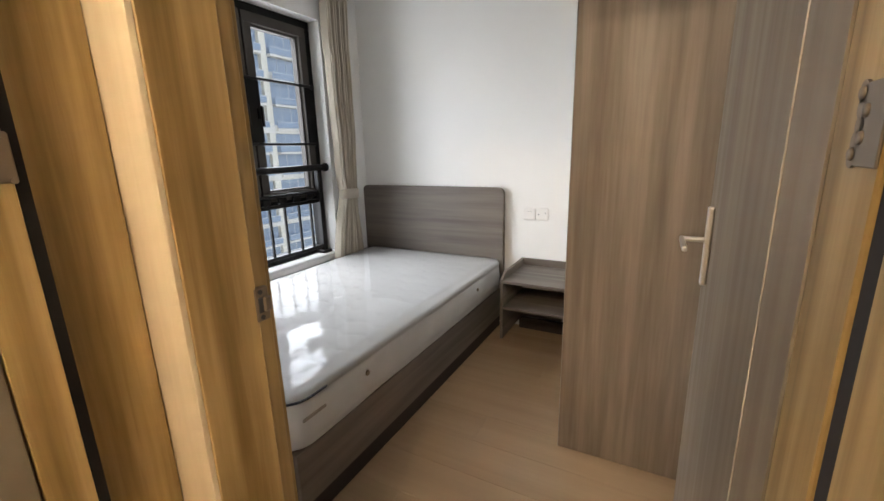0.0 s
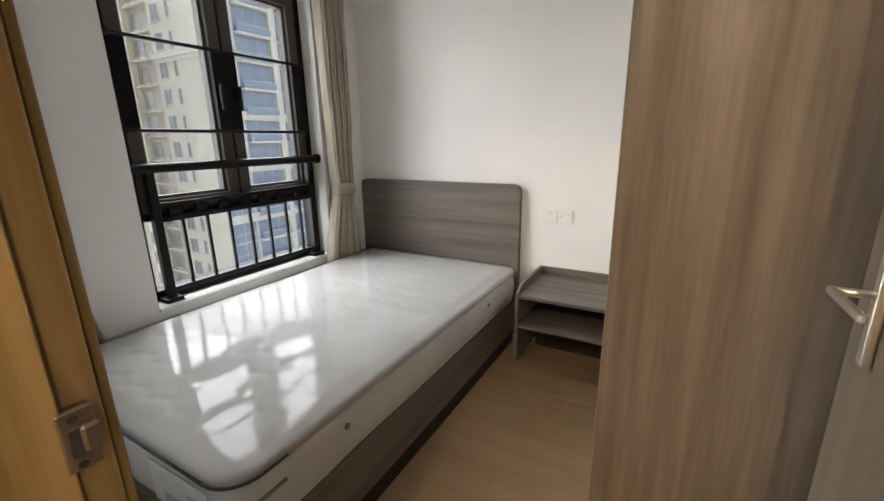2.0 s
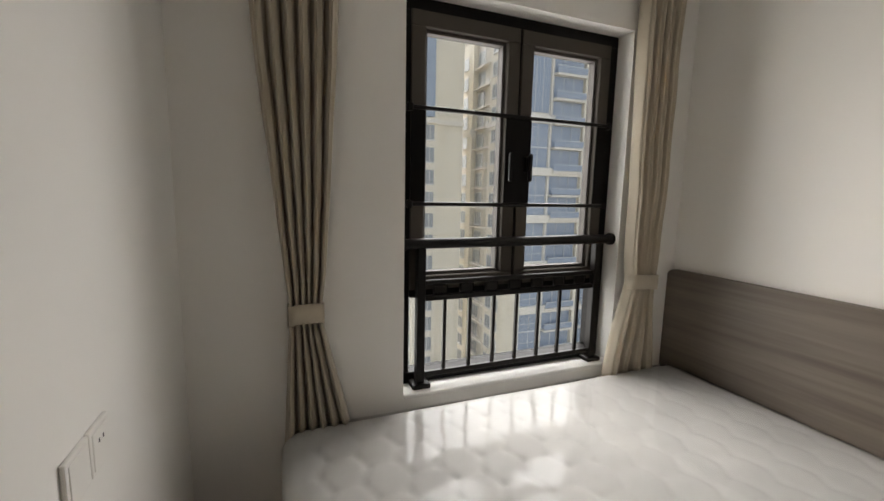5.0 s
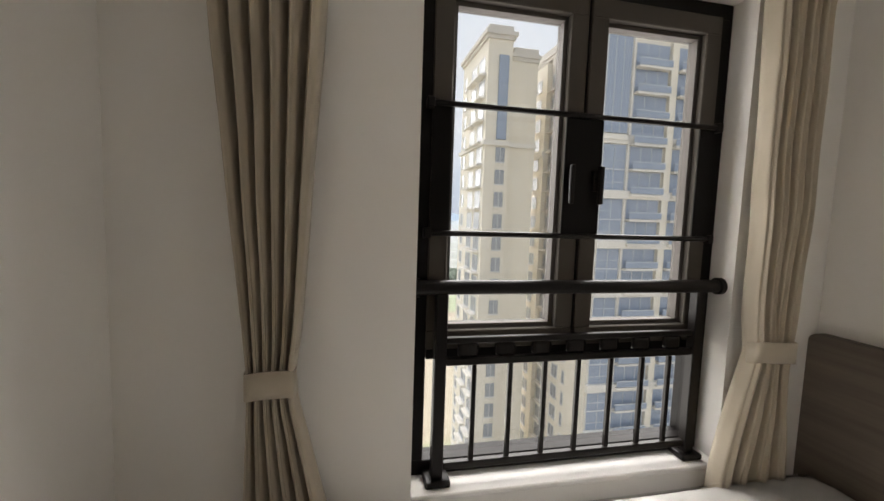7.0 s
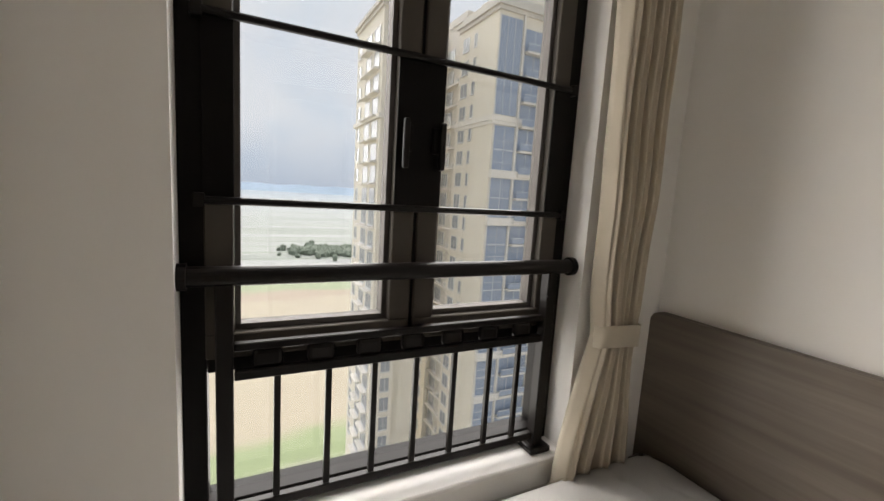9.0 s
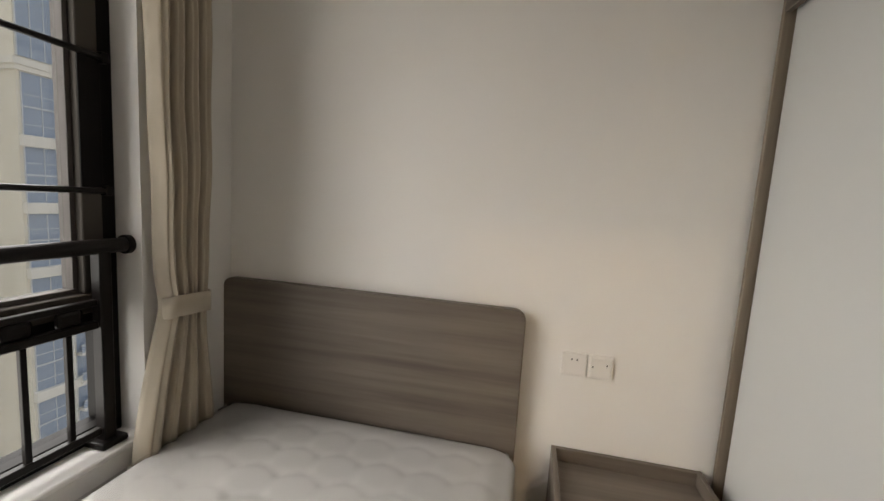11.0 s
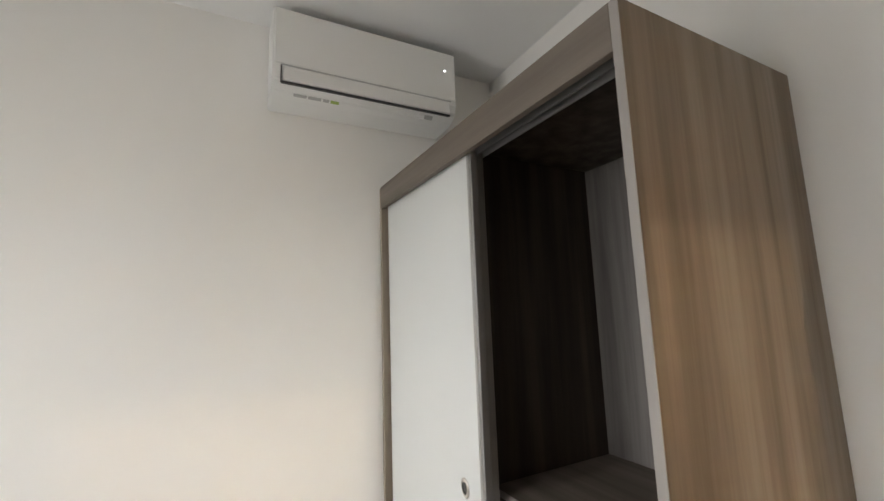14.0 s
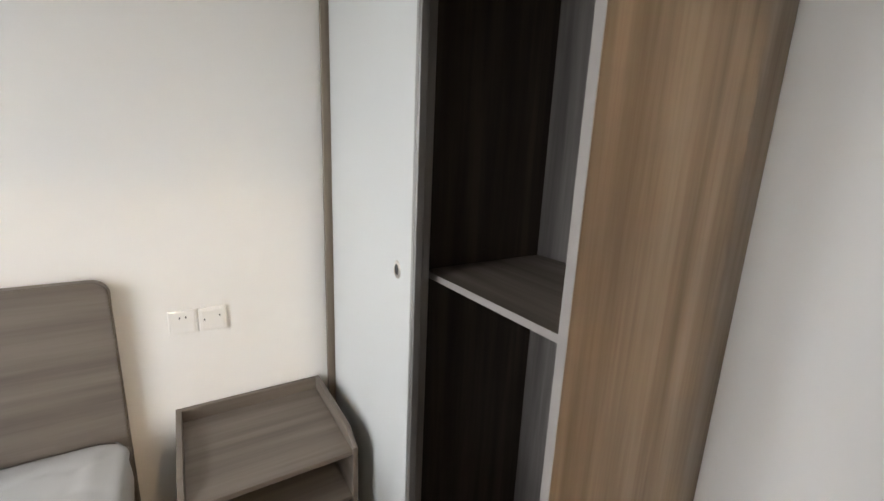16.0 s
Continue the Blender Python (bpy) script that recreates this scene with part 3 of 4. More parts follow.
def film_sheet():
    """Loose film over the top, turned down at the rim."""
    nx, ny, rc = 48, 80, 0.10
    cx, cy = (MX0 + MX1) / 2, (MY0 + MY1) / 2
    hx, hy = (MX1 - MX0) / 2 + 0.006, (MY1 - MY0) / 2 + 0.006
    bm = bmesh.new()
    rows = []
    for j in range(ny + 1):
        row = []
        for i in range(nx + 1):
            u, v = 2 * i / nx - 1, 2 * j / ny - 1
            x, y = u * hx, v * hy
            ax, ay = max(0, abs(x) - (hx - rc)), max(0, abs(y) - (hy - rc))
            if ax > 0 and ay > 0:
                k = max(ax, ay) / math.hypot(ax, ay)
                x, y = math.copysign(hx - rc + ax * k, x), math.copysign(hy - rc + ay * k, y)
            fall = max(0.0, (max(abs(u), abs(v)) - 0.94) / 0.06)
            z = MZ1 + 0.004 + 0.0022 * noise.noise(Vector((x * 3.1, y * 3.6, 3))) + 0.0008 * noise.noise(Vector((x * 9, y * 11, 5)))
            row.append(bm.verts.new((cx + x, cy + y, z - 0.036 * fall ** 2.2)))
        rows.append(row)
    for j in range(ny):
        for i in range(nx):
            bm.faces.new((rows[j][i], rows[j][i + 1], rows[j + 1][i + 1], rows[j + 1][i]))
    return bm


film = part("plastic_film", film_sheet(), FILM, mattress, "clear wrinkled packing film", smooth=True)
film.visible_shadow = False
for y in (1.415, 2.532):
    part("vent", tube((MX1 - 0.004, y, 0.428), (MX1 + 0.006, y, 0.428), 0.011, 16), BRASS, mattress, "small round vent eyelet")
part("strap", box(MX1 - 0.002, MX1 + 0.006, 1.072, 1.180, 0.419, 0.431, 0.002), STRAP, mattress, "short grey carrying strap at the corner")
# dark piping shows at the foot corner, where the film lies short
ctrl = [(MX1 + 0.004, 1.190)] + [(MX1 - 0.094 + 0.098 * math.cos(a), MY0 + 0.094 - 0.098 * math.sin(a)) for a in [math.pi / 2 * k / 8 for k in range(9)]] + [(MX1 - 0.55, MY0 - 0.004)]
bm = bmesh.new()
for (xa, ya), (xb, yb) in zip(ctrl, ctrl[1:]):
    tube((xa, ya, 0.496), (xb, yb, 0.496), 0.0045, 8, bm)
part("piping", bm, PIPING, mattress, "dark navy piping along the top seam", smooth=True)
lab = part("label", box(MX1 - 0.36, MX1 - 0.09, MY0 - 0.0045, MY0 - 0.001, 0.33, 0.465, 0.001), LABEL, mattress, "pale printed label on the mattress foot")
part("print_block", box(MX1 - 0.30, MX1 - 0.20, MY0 - 0.006, MY0 - 0.0047, 0.345, 0.385), LABEL_T, lab)
part("print_bar", box(MX1 - 0.18, MX1 - 0.12, MY0 - 0.006, MY0 - 0.0047, 0.405, 0.425), LABEL_T, lab)

# ---- nightstand ----
NX0, NX1, NY0, NY1 = -0.955, -0.452, 2.615, 3.060
night = thing("nightstand", ((NX0 + NX1) / 2, 2.84, 0), "grey oak open nightstand with raised rim, one shelf, no bottom", "nightstand")


def side(x0, x1):
    """A side panel whose front top corner is cut down to the top board."""
    pts = [(NY0, 0.085), (NY1, 0.085), (NY1, 0.527), (NY0 + 0.075, 0.527), (NY0, 0.487)]
    bm = bmesh.new()
    f = bm.faces.new([bm.verts.new((x0, y, z)) for y, z in pts])
    for g in bmesh.ops.extrude_face_region(bm, geom=[f])["geom"]:
        if isinstance(g, bmesh.types.BMVert):
            g.co.x = x1
    bmesh.ops.bevel(bm, geom=bm.edges[:], offset=0.0015, segments=1, affect="EDGES")
    return bm


part("side_panel", side(NX0, NX0 + 0.017), GREY_Y, night)
part("side_panel", side(NX1 - 0.017, NX1), GREY_Y, night)
part("back_panel", box(NX0 + 0.0172, NX1 - 0.0172, NY1 - 0.017, NY1, 0.085, 0.527, 0.0015), GREY_X, night)
part("top", box(NX0 + 0.0172, NX1 - 0.0172, NY0 + 0.002, NY1 - 0.0172, 0.462, 0.480, 0.0015), GREY_X, night)
part("shelf", box(NX0 + 0.0172, NX1 - 0.0172, NY0 + 0.006, NY1 - 0.0172, 0.288, 0.304, 0.0015), GREY_X, night)
# added foot: holds the stand up and hides the bright wall behind
part("foot", box(NX0 + 0.002, NX1 - 0.002, NY1 - 0.045, NY1 - 0.018, 0.0, 0.0845, 0.001), PLINTH, night, "dark foot added unseen under the back")

# ---- wardrobe ----
WX0, WX1, WY0, WY1, WZ = -0.412, 0.160, 1.873, 3.058, 2.102
ward = thing("wardrobe", (-0.13, 2.47, 0), "grey oak wardrobe with white sliding doors, one half standing open", "wardrobe")
sp = part("side_panel", box(WX0 + 0.002, WX1, WY0, WY0 + 0.018, 0, WZ - 0.001, 0.001), GREY_Z, ward)
part("edge_band", box(WX0, WX0 + 0.0018, WY0, WY0 + 0.018, 0, WZ - 0.001), EDGE, sp, "pale edge band")
part("side_panel", box(WX0 + 0.002, WX1, WY1 - 0.018, WY1, 0, WZ - 0.001, 0.001), GREY_Z, ward)
part("top_panel", box(WX0 + 0.021, WX1, WY0 + 0.0185, WY1 - 0.0185, 2.062, 2.080, 0.001), SHADED_Z, ward, "top board, coloured dark for the shade inside")
part("fascia", box(WX0, WX0 + 0.018, WY0 + 0.0185, WY1 - 0.0185, 2.012, WZ, 0.001), GREY_Y, ward)
tr = box(WX0 + 0.0185, WX0 + 0.095, WY0 + 0.019, WY1 - 0.019, 2.050, 2.0615)
for dx in (0.021, 0.050, 0.079):
    box(WX0 + dx, WX0 + dx + 0.003, WY0 + 0.019, WY1 - 0.019, 2.018, 2.050, bm=tr)
part("top_track", tr, ALU, ward, "grey aluminium sliding track")
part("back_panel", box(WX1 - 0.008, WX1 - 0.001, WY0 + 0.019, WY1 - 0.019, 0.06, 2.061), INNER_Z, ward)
part("divider", box(WX0 + 0.105, WX1 - 0.009, 2.478, 2.496, 0.098, 2.0615, 0.001), SHADED_Z, ward, "divider, coloured dark for the shade inside")
sh = part("shelf", box(WX0 + 0.112, WX1 - 0.009, WY0 + 0.019, 2.4775, 1.097, 1.115, 0.001), GREY_Y, ward)
part("edge_band", box(WX0 + 0.110, WX0 + 0.1118, WY0 + 0.019, 2.4775, 1.097, 1.115), EDGE, sh, "pale edge band")
part("bottom_board", box(WX0 + 0.004, WX1 - 0.009, WY0 + 0.019, WY1 - 0.019, 0.080, 0.097, 0.001), GREY_Y, ward)
part("plinth", box(WX0 + 0.012, WX0 + 0.028, WY0 + 0.019, WY1 - 0.019, 0, 0.0795, 0.001), GREY_Y, ward)
btr = box(WX0 + 0.0185, WX0 + 0.095, WY0 + 0.019, WY1 - 0.019, 0.0975, 0.100)
for dx in (0.036, 0.066):
    box(WX0 + dx, WX0 + dx + 0.003, WY0 + 0.019, WY1 - 0.019, 0.100, 0.106, bm=btr)
part("bottom_track", btr, ALU, ward)


def sliding(x, y0, y1, pull):
    d = part("sliding_door", box(x, x + 0.018, y0 + 0.022, y1 - 0.004, 0.108, 2.030, 0.001), WHITE_PANEL, ward, "white laminate sliding door")
    e = box(x - 0.003, x + 0.021, y0, y0 + 0.0218, 0.107, 2.031, 0.003)
    box(x - 0.005, x + 0.023, y0 + 0.004, y0 + 0.008, 0.107, 2.031, 0.001, bm=e)
    part("edge_profile", e, ALU, d, "grey aluminium edge profile")
    if pull:
        py, pz = y0 + 0.100, 1.123
        bm = bmesh.new()
        for k in range(28):
            a, b2 = 2 * math.pi * k / 28, 2 * math.pi * (k + 1) / 28
            for r0, r1, xa, xb in ((0.013, 0.019, x - 0.0035, x - 0.0025), (0.019, 0.021, x - 0.0025, x - 0.0004)):
                q = [bm.verts.new((xx, py + r * 1.0 * math.cos(t), pz + r * 1.25 * math.sin(t))) for xx, r, t in ((xa, r0, a), (xa, r0, b2), (xb, r1, b2), (xb, r1, a))]
                bm.faces.new(q)
        part("finger_pull", bm, CHROME, d, "oval nickel finger pull")
        bm = bmesh.new()
        bm.faces.new([bm.verts.new((x - 0.0012, py + 0.0132 * math.cos(2 * math.pi * k / 24), pz + 0.0165 * math.sin(2 * math.pi * k / 24))) for k in range(24)])
        part("pull_recess", bm, DARKP, d)


ward.rotation_euler = (0, 0, radians(0.8))
sliding(WX0 + 0.028, 2.388, 3.036, True)
sliding(WX0 + 0.058, 2.402, 3.038, False)

# ---- air conditioner ----
AX0, AX1, AZ0, AZ1 = -0.856, -0.142, 2.362, 2.674
ac = thing("air_conditioner", ((AX0 + AX1) / 2, YN, 2.35), "white wall mounted split air conditioner under the ceiling", "air conditioner")
bm = bmesh.new()
prof = [(YN - 0.001, AZ0), (2.945, AZ0), (2.905, AZ0 + 0.010), (2.874, AZ0 + 0.036), (2.864, AZ0 + 0.075), (2.862, AZ0 + 0.17), (2.866, AZ1 - 0.02), (2.885, AZ1), (YN - 0.001, AZ1)]
f = bm.faces.new([bm.verts.new((AX0, y, z)) for y, z in prof])
for g in bmesh.ops.extrude_face_region(bm, geom=[f])["geom"]:
    if isinstance(g, bmesh.types.BMVert):
        g.co.x = AX1
bmesh.ops.bevel(bm, geom=bm.edges[:], offset=0.006, segments=2, affect="EDGES")
part("body", bm, PLASTIC, ac)
part("front_panel", box(AX0 + 0.006, AX1 - 0.006, 2.8565, 2.8615, AZ0 + 0.086, AZ1 - 0.022, 0.002), PLASTIC, ac)
lv = box(AX0 + 0.035, AX1 - 0.035, -0.003, 0.003, -0.027, 0.027, 0.002)
me = as_mesh(lv, "louvre", PLASTIC)
me.transform(Matrix.Translation((0, 2.8645, AZ0 + 0.053)) @ Matrix.Rotation(radians(-11), 4, "X"))
part("louvre", me, PLASTIC, ac)
# thin dark strips laid on the body for the shade round the louvre
part("louvre_gap_shade", box(AX0 + 0.030, AX1 - 0.030, 2.868, 2.8795, AZ0 + 0.0225, AZ0 + 0.0275), DARKP, ac, "dark strip for the shaded gap under the louvre")
part("louvre_gap_shade", box(AX0 + 0.028, AX1 - 0.028, 2.858, 2.8645, AZ0 + 0.0815, AZ0 + 0.0845), GREYP, ac)
part("louvre_gap_shade", box(AX0 + 0.026, AX0 + 0.030, 2.8615, 2.876, AZ0 + 0.0235, AZ0 + 0.082), DARKP, ac)
for k, (x0, w) in enumerate(((0.075, 0.045), (0.126, 0.045), (0.178, 0.022), (0.206, 0.030))):
    m4 = Matrix.Translation((AX0 + x0 + w / 2, 2.9135, AZ0 + 0.0068)) @ Matrix.Rotation(radians(70), 4, "X")
    me = as_mesh(box(-w / 2, w / 2, -0.0012, 0.0012, -0.006, 0.006), "sticker", GREENP if k == 3 else GREYP)
    me.transform(m4)
    part("sticker", me, GREYP, ac)
m4 = Matrix.Translation((AX1 - 0.115, 2.900, AZ0 + 0.0135)) @ Matrix.Rotation(radians(50), 4, "X")
me = as_mesh(box(-0.018, 0.018, -0.0015, 0.0015, -0.009, 0.009, 0.001), "receiver", GREYP)
me.transform(m4)
part("receiver", me, GREYP, ac)
LED = mat("indicator_light", (0.9, 0.95, 1.0), 0.3)
base(LED)["Emission Color"].default_value = (0.9, 0.97, 1.0, 1)
base(LED)["Emission Strength"].default_value = 1.5
part("indicator", tube((AX1 - 0.055, 2.8570, AZ1 - 0.103), (AX1 - 0.055, 2.8555, AZ1 - 0.103), 0.003, 10), LED, ac, "small lit indicator")

# ---- sockets ----


def plate(name, c, normal, holes, label, group):
    """A wall plate 86 mm square; holes: slots of a socket."""
    ob = thing(name, c, label, "socket", group)
    s = normal
    y0, y1 = sorted((c[1], c[1] + s * 0.009))
    part("plate", box(c[0] - 0.0425, c[0] + 0.0425, y0, y1, c[2] - 0.0425, c[2] + 0.0425, 0.003, 2), PLASTIC_W, ob)
    part("insert", box(c[0] - 0.034, c[0] + 0.034, *sorted((c[1] + s * 0.0085, c[1] + s * 0.0105)), c[2] - 0.034, c[2] + 0.034, 0.001), PLASTIC_W, ob)
    for dx, dz in holes:
        part("slot", box(c[0] + dx - 0.002, c[0] + dx + 0.002, *sorted((c[1] + s * 0.0104, c[1] + s * 0.0112)), c[2] + dz - 0.0035, c[2] + dz + 0.0035), DARKP, ob)
    return ob


plate("wall_socket", (-0.905, YN, 0.846), -1, [(-0.009, 0.018), (0.009, 0.018)], "cream wall socket plate beside the bed", "sockets")
plate("wall_socket", (-0.816, YN, 0.846), -1, [(-0.025, 0.0), (0.022, 0.010)], "cream wall plate with two small marks", "sockets")
plate("wall_socket", (-1.486, YS, 0.948), 1, [], "cream blank switch plate on the wall", "sockets")
plate("wall_socket", (-1.574, YS, 0.948), 1, [(-0.009, 0.012), (0.009, 0.012)], "cream wall socket plate at the bed foot", "sockets")

# ---- outside ----
GZ = -62.0


def ground_mat():
    m = mat("plain_of_fields", (0.30, 0.27, 0.20), 0.9)
    v = coords(m, (0.01, 0.01, 0.0))
    br = node(m, "ShaderNodeTexBrick", Scale=1.0)
    br.inputs["Color1"].default_value = (0.37, 0.37, 0.36, 1)
    br.inputs["Color2"].default_value = (0.26, 0.28, 0.24, 1)
    br.inputs["Mortar"].default_value = (0.21, 0.245, 0.19, 1)
    br.inputs["Mortar Size"].default_value = 0.03
    br.inputs["Brick Width"].default_value = 0.4
    br.inputs["Row Height"].default_value = 2.0
    link(m, v, br.inputs["Vector"])
    n1 = noise_tex(m, coords(m, (0.05, 0.02, 0)), 1.0, 5)
    geo = m.node_tree.nodes.new("ShaderNodeNewGeometry")
    sep = m.node_tree.nodes.new("ShaderNodeSeparateXYZ")
    link(m, geo.outputs["Position"], sep.inputs[0])
    # distance to the west, its lines made uneven: grass, cleared sand, track, grass, fields
    way = node(m, "ShaderNodeMath")
    way.operation, way.inputs[1].default_value = "MULTIPLY_ADD", 34.0
    link(m, n1, way.inputs[0])
    link(m, sep.outputs[0], way.inputs[2])
    flat = node(m, "ShaderNodeMapRange")
    flat.inputs[1].default_value, flat.inputs[2].default_value = 0.0, -400.0
    link(m, way.outputs[0], flat.inputs[0])
    # grass kept pale: haze put into its green
    earth, green, sandy = (0.33, 0.30, 0.25), (0.25, 0.30, 0.16), (0.40, 0.345, 0.255)
    strips = ramp(m, flat.outputs[0], [(0.0, earth), (0.17, earth), (0.185, green), (0.215, green), (0.235, sandy), (0.56, sandy), (0.575, (0.36, 0.29, 0.22)), (0.605, (0.36, 0.29, 0.22)), (0.62, (0.27, 0.31, 0.19))])
    mr = node(m, "ShaderNodeMapRange")
    mr.inputs[1].default_value, mr.inputs[2].default_value = -310, -335
    link(m, way.outputs[0], mr.inputs[0])
    mix = m.node_tree.nodes.new("ShaderNodeMixRGB")
    link(m, mr.outputs[0], mix.inputs[0])
    link(m, strips, mix.inputs[1])
    link(m, br.outputs[0], mix.inputs[2])
    # far ground fades to blue-grey: distance haze put into its colour
    haze_far = node(m, "ShaderNodeMapRange")
    haze_far.inputs[1].default_value, haze_far.inputs[2].default_value = -500, -3000
    link(m, sep.outputs[0], haze_far.inputs[0])
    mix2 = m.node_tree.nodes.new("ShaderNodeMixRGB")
    link(m, haze_far.outputs[0], mix2.inputs[0])
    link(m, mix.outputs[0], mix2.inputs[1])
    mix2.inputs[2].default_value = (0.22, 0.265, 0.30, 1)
    link(m, mix2.outputs[0], base(m)["Base Color"])
    return m


bm = bmesh.new()
bmesh.ops.create_grid(bm, x_segments=8, y_segments=8, size=4600)
for vtx in bm.verts:
    vtx.co.z = GZ
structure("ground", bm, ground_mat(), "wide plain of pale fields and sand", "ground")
# aerial haze over the hills is put into their blue-grey colour
HILL = mat("haze_tinted_hills", (0.40, 0.49, 0.58), 1.0, spec=0.0)
bm = bmesh.new()
prev = None
for k in range(121):
    a = radians(20 + 140 * k / 120)
    h = 30 + 70 * (0.5 + 0.5 * noise.noise(Vector((k * 0.09, 0.3, 2)))) + 20 * noise.noise(Vector((k * 0.33, 1.3, 2)))
    r = 4300
    cur = [bm.verts.new((-r * math.sin(a), r * math.cos(a), GZ)), bm.verts.new((-(r + 250) * math.sin(a), (r + 250) * math.cos(a), GZ + h))]
    if prev:
        bm.faces.new((prev[0], cur[0], cur[1], prev[1]))
    prev = cur
structure("backdrop", bm, HILL, "hills on the horizon, coloured blue-grey for haze", "hills")

# paler than real leaves: distance haze put into the colour
LEAF = mat("haze_paled_foliage", (0.215, 0.25, 0.19), 0.9)
bm = bmesh.new()
rng = random.Random(5)
for k in range(260):
    yaw = radians(rng.gauss(79, 2.6))
    d = rng.gauss(425, 16)
    s = rng.uniform(1.6, 3.6)
    m4 = Matrix.Translation((-d * math.sin(yaw), d * math.cos(yaw), GZ + s * 0.7)) @ Matrix.Diagonal((s * rng.uniform(0.8, 1.5), s * rng.uniform(0.8, 1.5), s * rng.uniform(0.7, 1.4), 1))
    res = bmesh.ops.create_icosphere(bm, subdivisions=1, radius=1.0, matrix=m4)
    for vtx in res["verts"]:
        vtx.co += Vector((rng.uniform(-0.6, 0.6), rng.uniform(-0.6, 0.6), rng.uniform(-0.5, 0.5)))
woods = new("woods", as_mesh(bm, "woods", LEAF))
tagged(woods, "low green trees and shrubs scattered on the plain", "trees", kind="stuff")


def facade_mat(name, color):
    m = mat(name, color, 0.85, spec=0.2)
    v = coords(m, (1, 1, 0.25))
    lo = tuple(c * 0.9 for c in color)
    link(m, ramp(m, noise_tex(m, v, 0.6, 5), [(0.3, lo), (0.7, color)]), base(m)["Base Color"])
    return m


CREAM = facade_mat("cream_render", (0.82, 0.76, 0.65))
TRIM = facade_mat("pale_trim", (0.82, 0.78, 0.71))
TAUPE = facade_mat("taupe_render", (0.66, 0.62, 0.56))
# tower glass lightened: the veil of haze is put into its colour
WGLASS = mat("hazed_window_glass", (0.33, 0.35, 0.37), 0.25)
BGLASS = mat("blue_balcony_glass", (0.31, 0.37, 0.46), 0.22)
RAILG = mat("balcony_railing", (0.62, 0.63, 0.64), 0.4)
ACBOX = mat("outdoor_unit_white", (0.6, 0.6, 0.58), 0.5)
FLOOR = 3.0
CORNICE = 11.2


def mix_mesh(name, boxes, mats):
    """One mesh of boxes; each one's last number picks its material."""
    bm = bmesh.new()
    for *b, k in boxes:
        n = len(bm.faces)
        box(*b, bm=bm)
        bm.faces.ensure_lookup_table()
        for f in bm.faces[n:]:
            f.material_index = k
    me = bpy.data.meshes.new(name)
    bm.to_mesh(me)
    bm.free()
    for m in mats:
        me.materials.append(m)
    return me


def window_south(w, h, bars=1):
    """A recessed-looking window with frame, sill and bars that faces south."""
    t = 0.07
    b = [(-w / 2, w / 2, -0.04, 0.05, -h / 2, h / 2, 0), (-w / 2 - t, w / 2 + t, -0.20, 0.05, -h / 2 - 0.14, -h / 2, 1),
         (-w / 2 - t, -w / 2, -0.09, 0.05, -h / 2, h / 2 + t, 1), (w / 2, w / 2 + t, -0.09, 0.05, -h / 2, h / 2 + t, 1), (-w / 2, w / 2, -0.09, 0.05, h / 2, h / 2 + t, 1)]
    for k in range(bars):
        x = -w / 2 + w * (k + 1) / (bars + 1)
        b.append((x - 0.03, x + 0.03, -0.07, 0.05, -h / 2, h / 2, 1))
    return mix_mesh("window", b, (WGLASS, RAILG))


def glazing_east(w, h, bars, rail=None):
    """Floor-high glazing with slim bars that faces east, from its lower south corner."""
    b = [(0.0, 0.10, 0, w, 0, h, 0)]
    for k in range(bars + 1):
        y = w * k / bars
        b.append((0.0, 0.15, y - 0.03, y + 0.03, 0, h, 1))
    if rail:
        b.append((0.0, 0.15, 0, w, rail - 0.03, rail + 0.03, 1))
    return mix_mesh("glazing", b, (BGLASS, RAILG))


def roof_slab(ob, x0, x1, y0, y1, z, over=0.5):
    bm = box(x0 - over, x1 + over, y0 - over, y1 + over, z, z + 0.5)
    box(x0 - over * 0.5, x1 + over * 0.5, y0 - over * 0.5, y1 + over * 0.5, z - 0.5, z - 0.002, bm=bm)
    box(x0, x1, y0, y1, z + 0.502, z + 1.3, bm=bm)
    part("roof", bm, TAUPE, ob)


# near tower: its east side has the glazed balconies
AX, AY, ATOP = -46.0, 29.9, 24.2
near = thing("apartment_tower", (AX - 10, AY + 5, GZ), "tall cream apartment tower with blue glazed balconies", "apartment building")
AL = 18.2
part("wall", box(AX - 9.6, AX, AY, AY + AL, GZ, ATOP), CREAM, near)
part("wall", box(AX - 15.2, AX - 9.602, AY + 0.7, AY + 9.4, GZ, ATOP + 1.4), TAUPE, near, "recessed grey stretch of the facade")
part("wall", box(AX - 26.0, AX - 15.202, AY, AY + 9.4, GZ, ATOP + 0.4), CREAM, near)
roof_slab(near, AX - 9.6, AX, AY, AY + AL, ATOP)
roof_slab(near, AX - 26.0, AX - 9.7, AY + 0.8, AY + 9.4, ATOP + 1.6, 0.3)
part("roof", box(AX - 9.0, AX - 2.5, AY + 2.5, AY + 8.4, ATOP + 1.3, ATOP + 3.6), CREAM, near)
for x0, x1 in ((AX - 9.75, AX + 0.35), (AX - 26.0, AX - 15.0)):
    bm = box(x0, x1, AY - 0.35, AY + AL + 0.3, CORNICE - 0.30, CORNICE + 0.30)
    box(x0 + 0.1, x1 - 0.1, AY - 0.18, AY + AL + 0.2, CORNICE - 0.75, CORNICE - 0.31, bm=bm)
    part("cornice", bm, TRIM, near)
wide, slim, niche = window_south(1.55, 1.75), window_south(0.55, 1.6, 0), window_south(2.0, 1.9, 2)
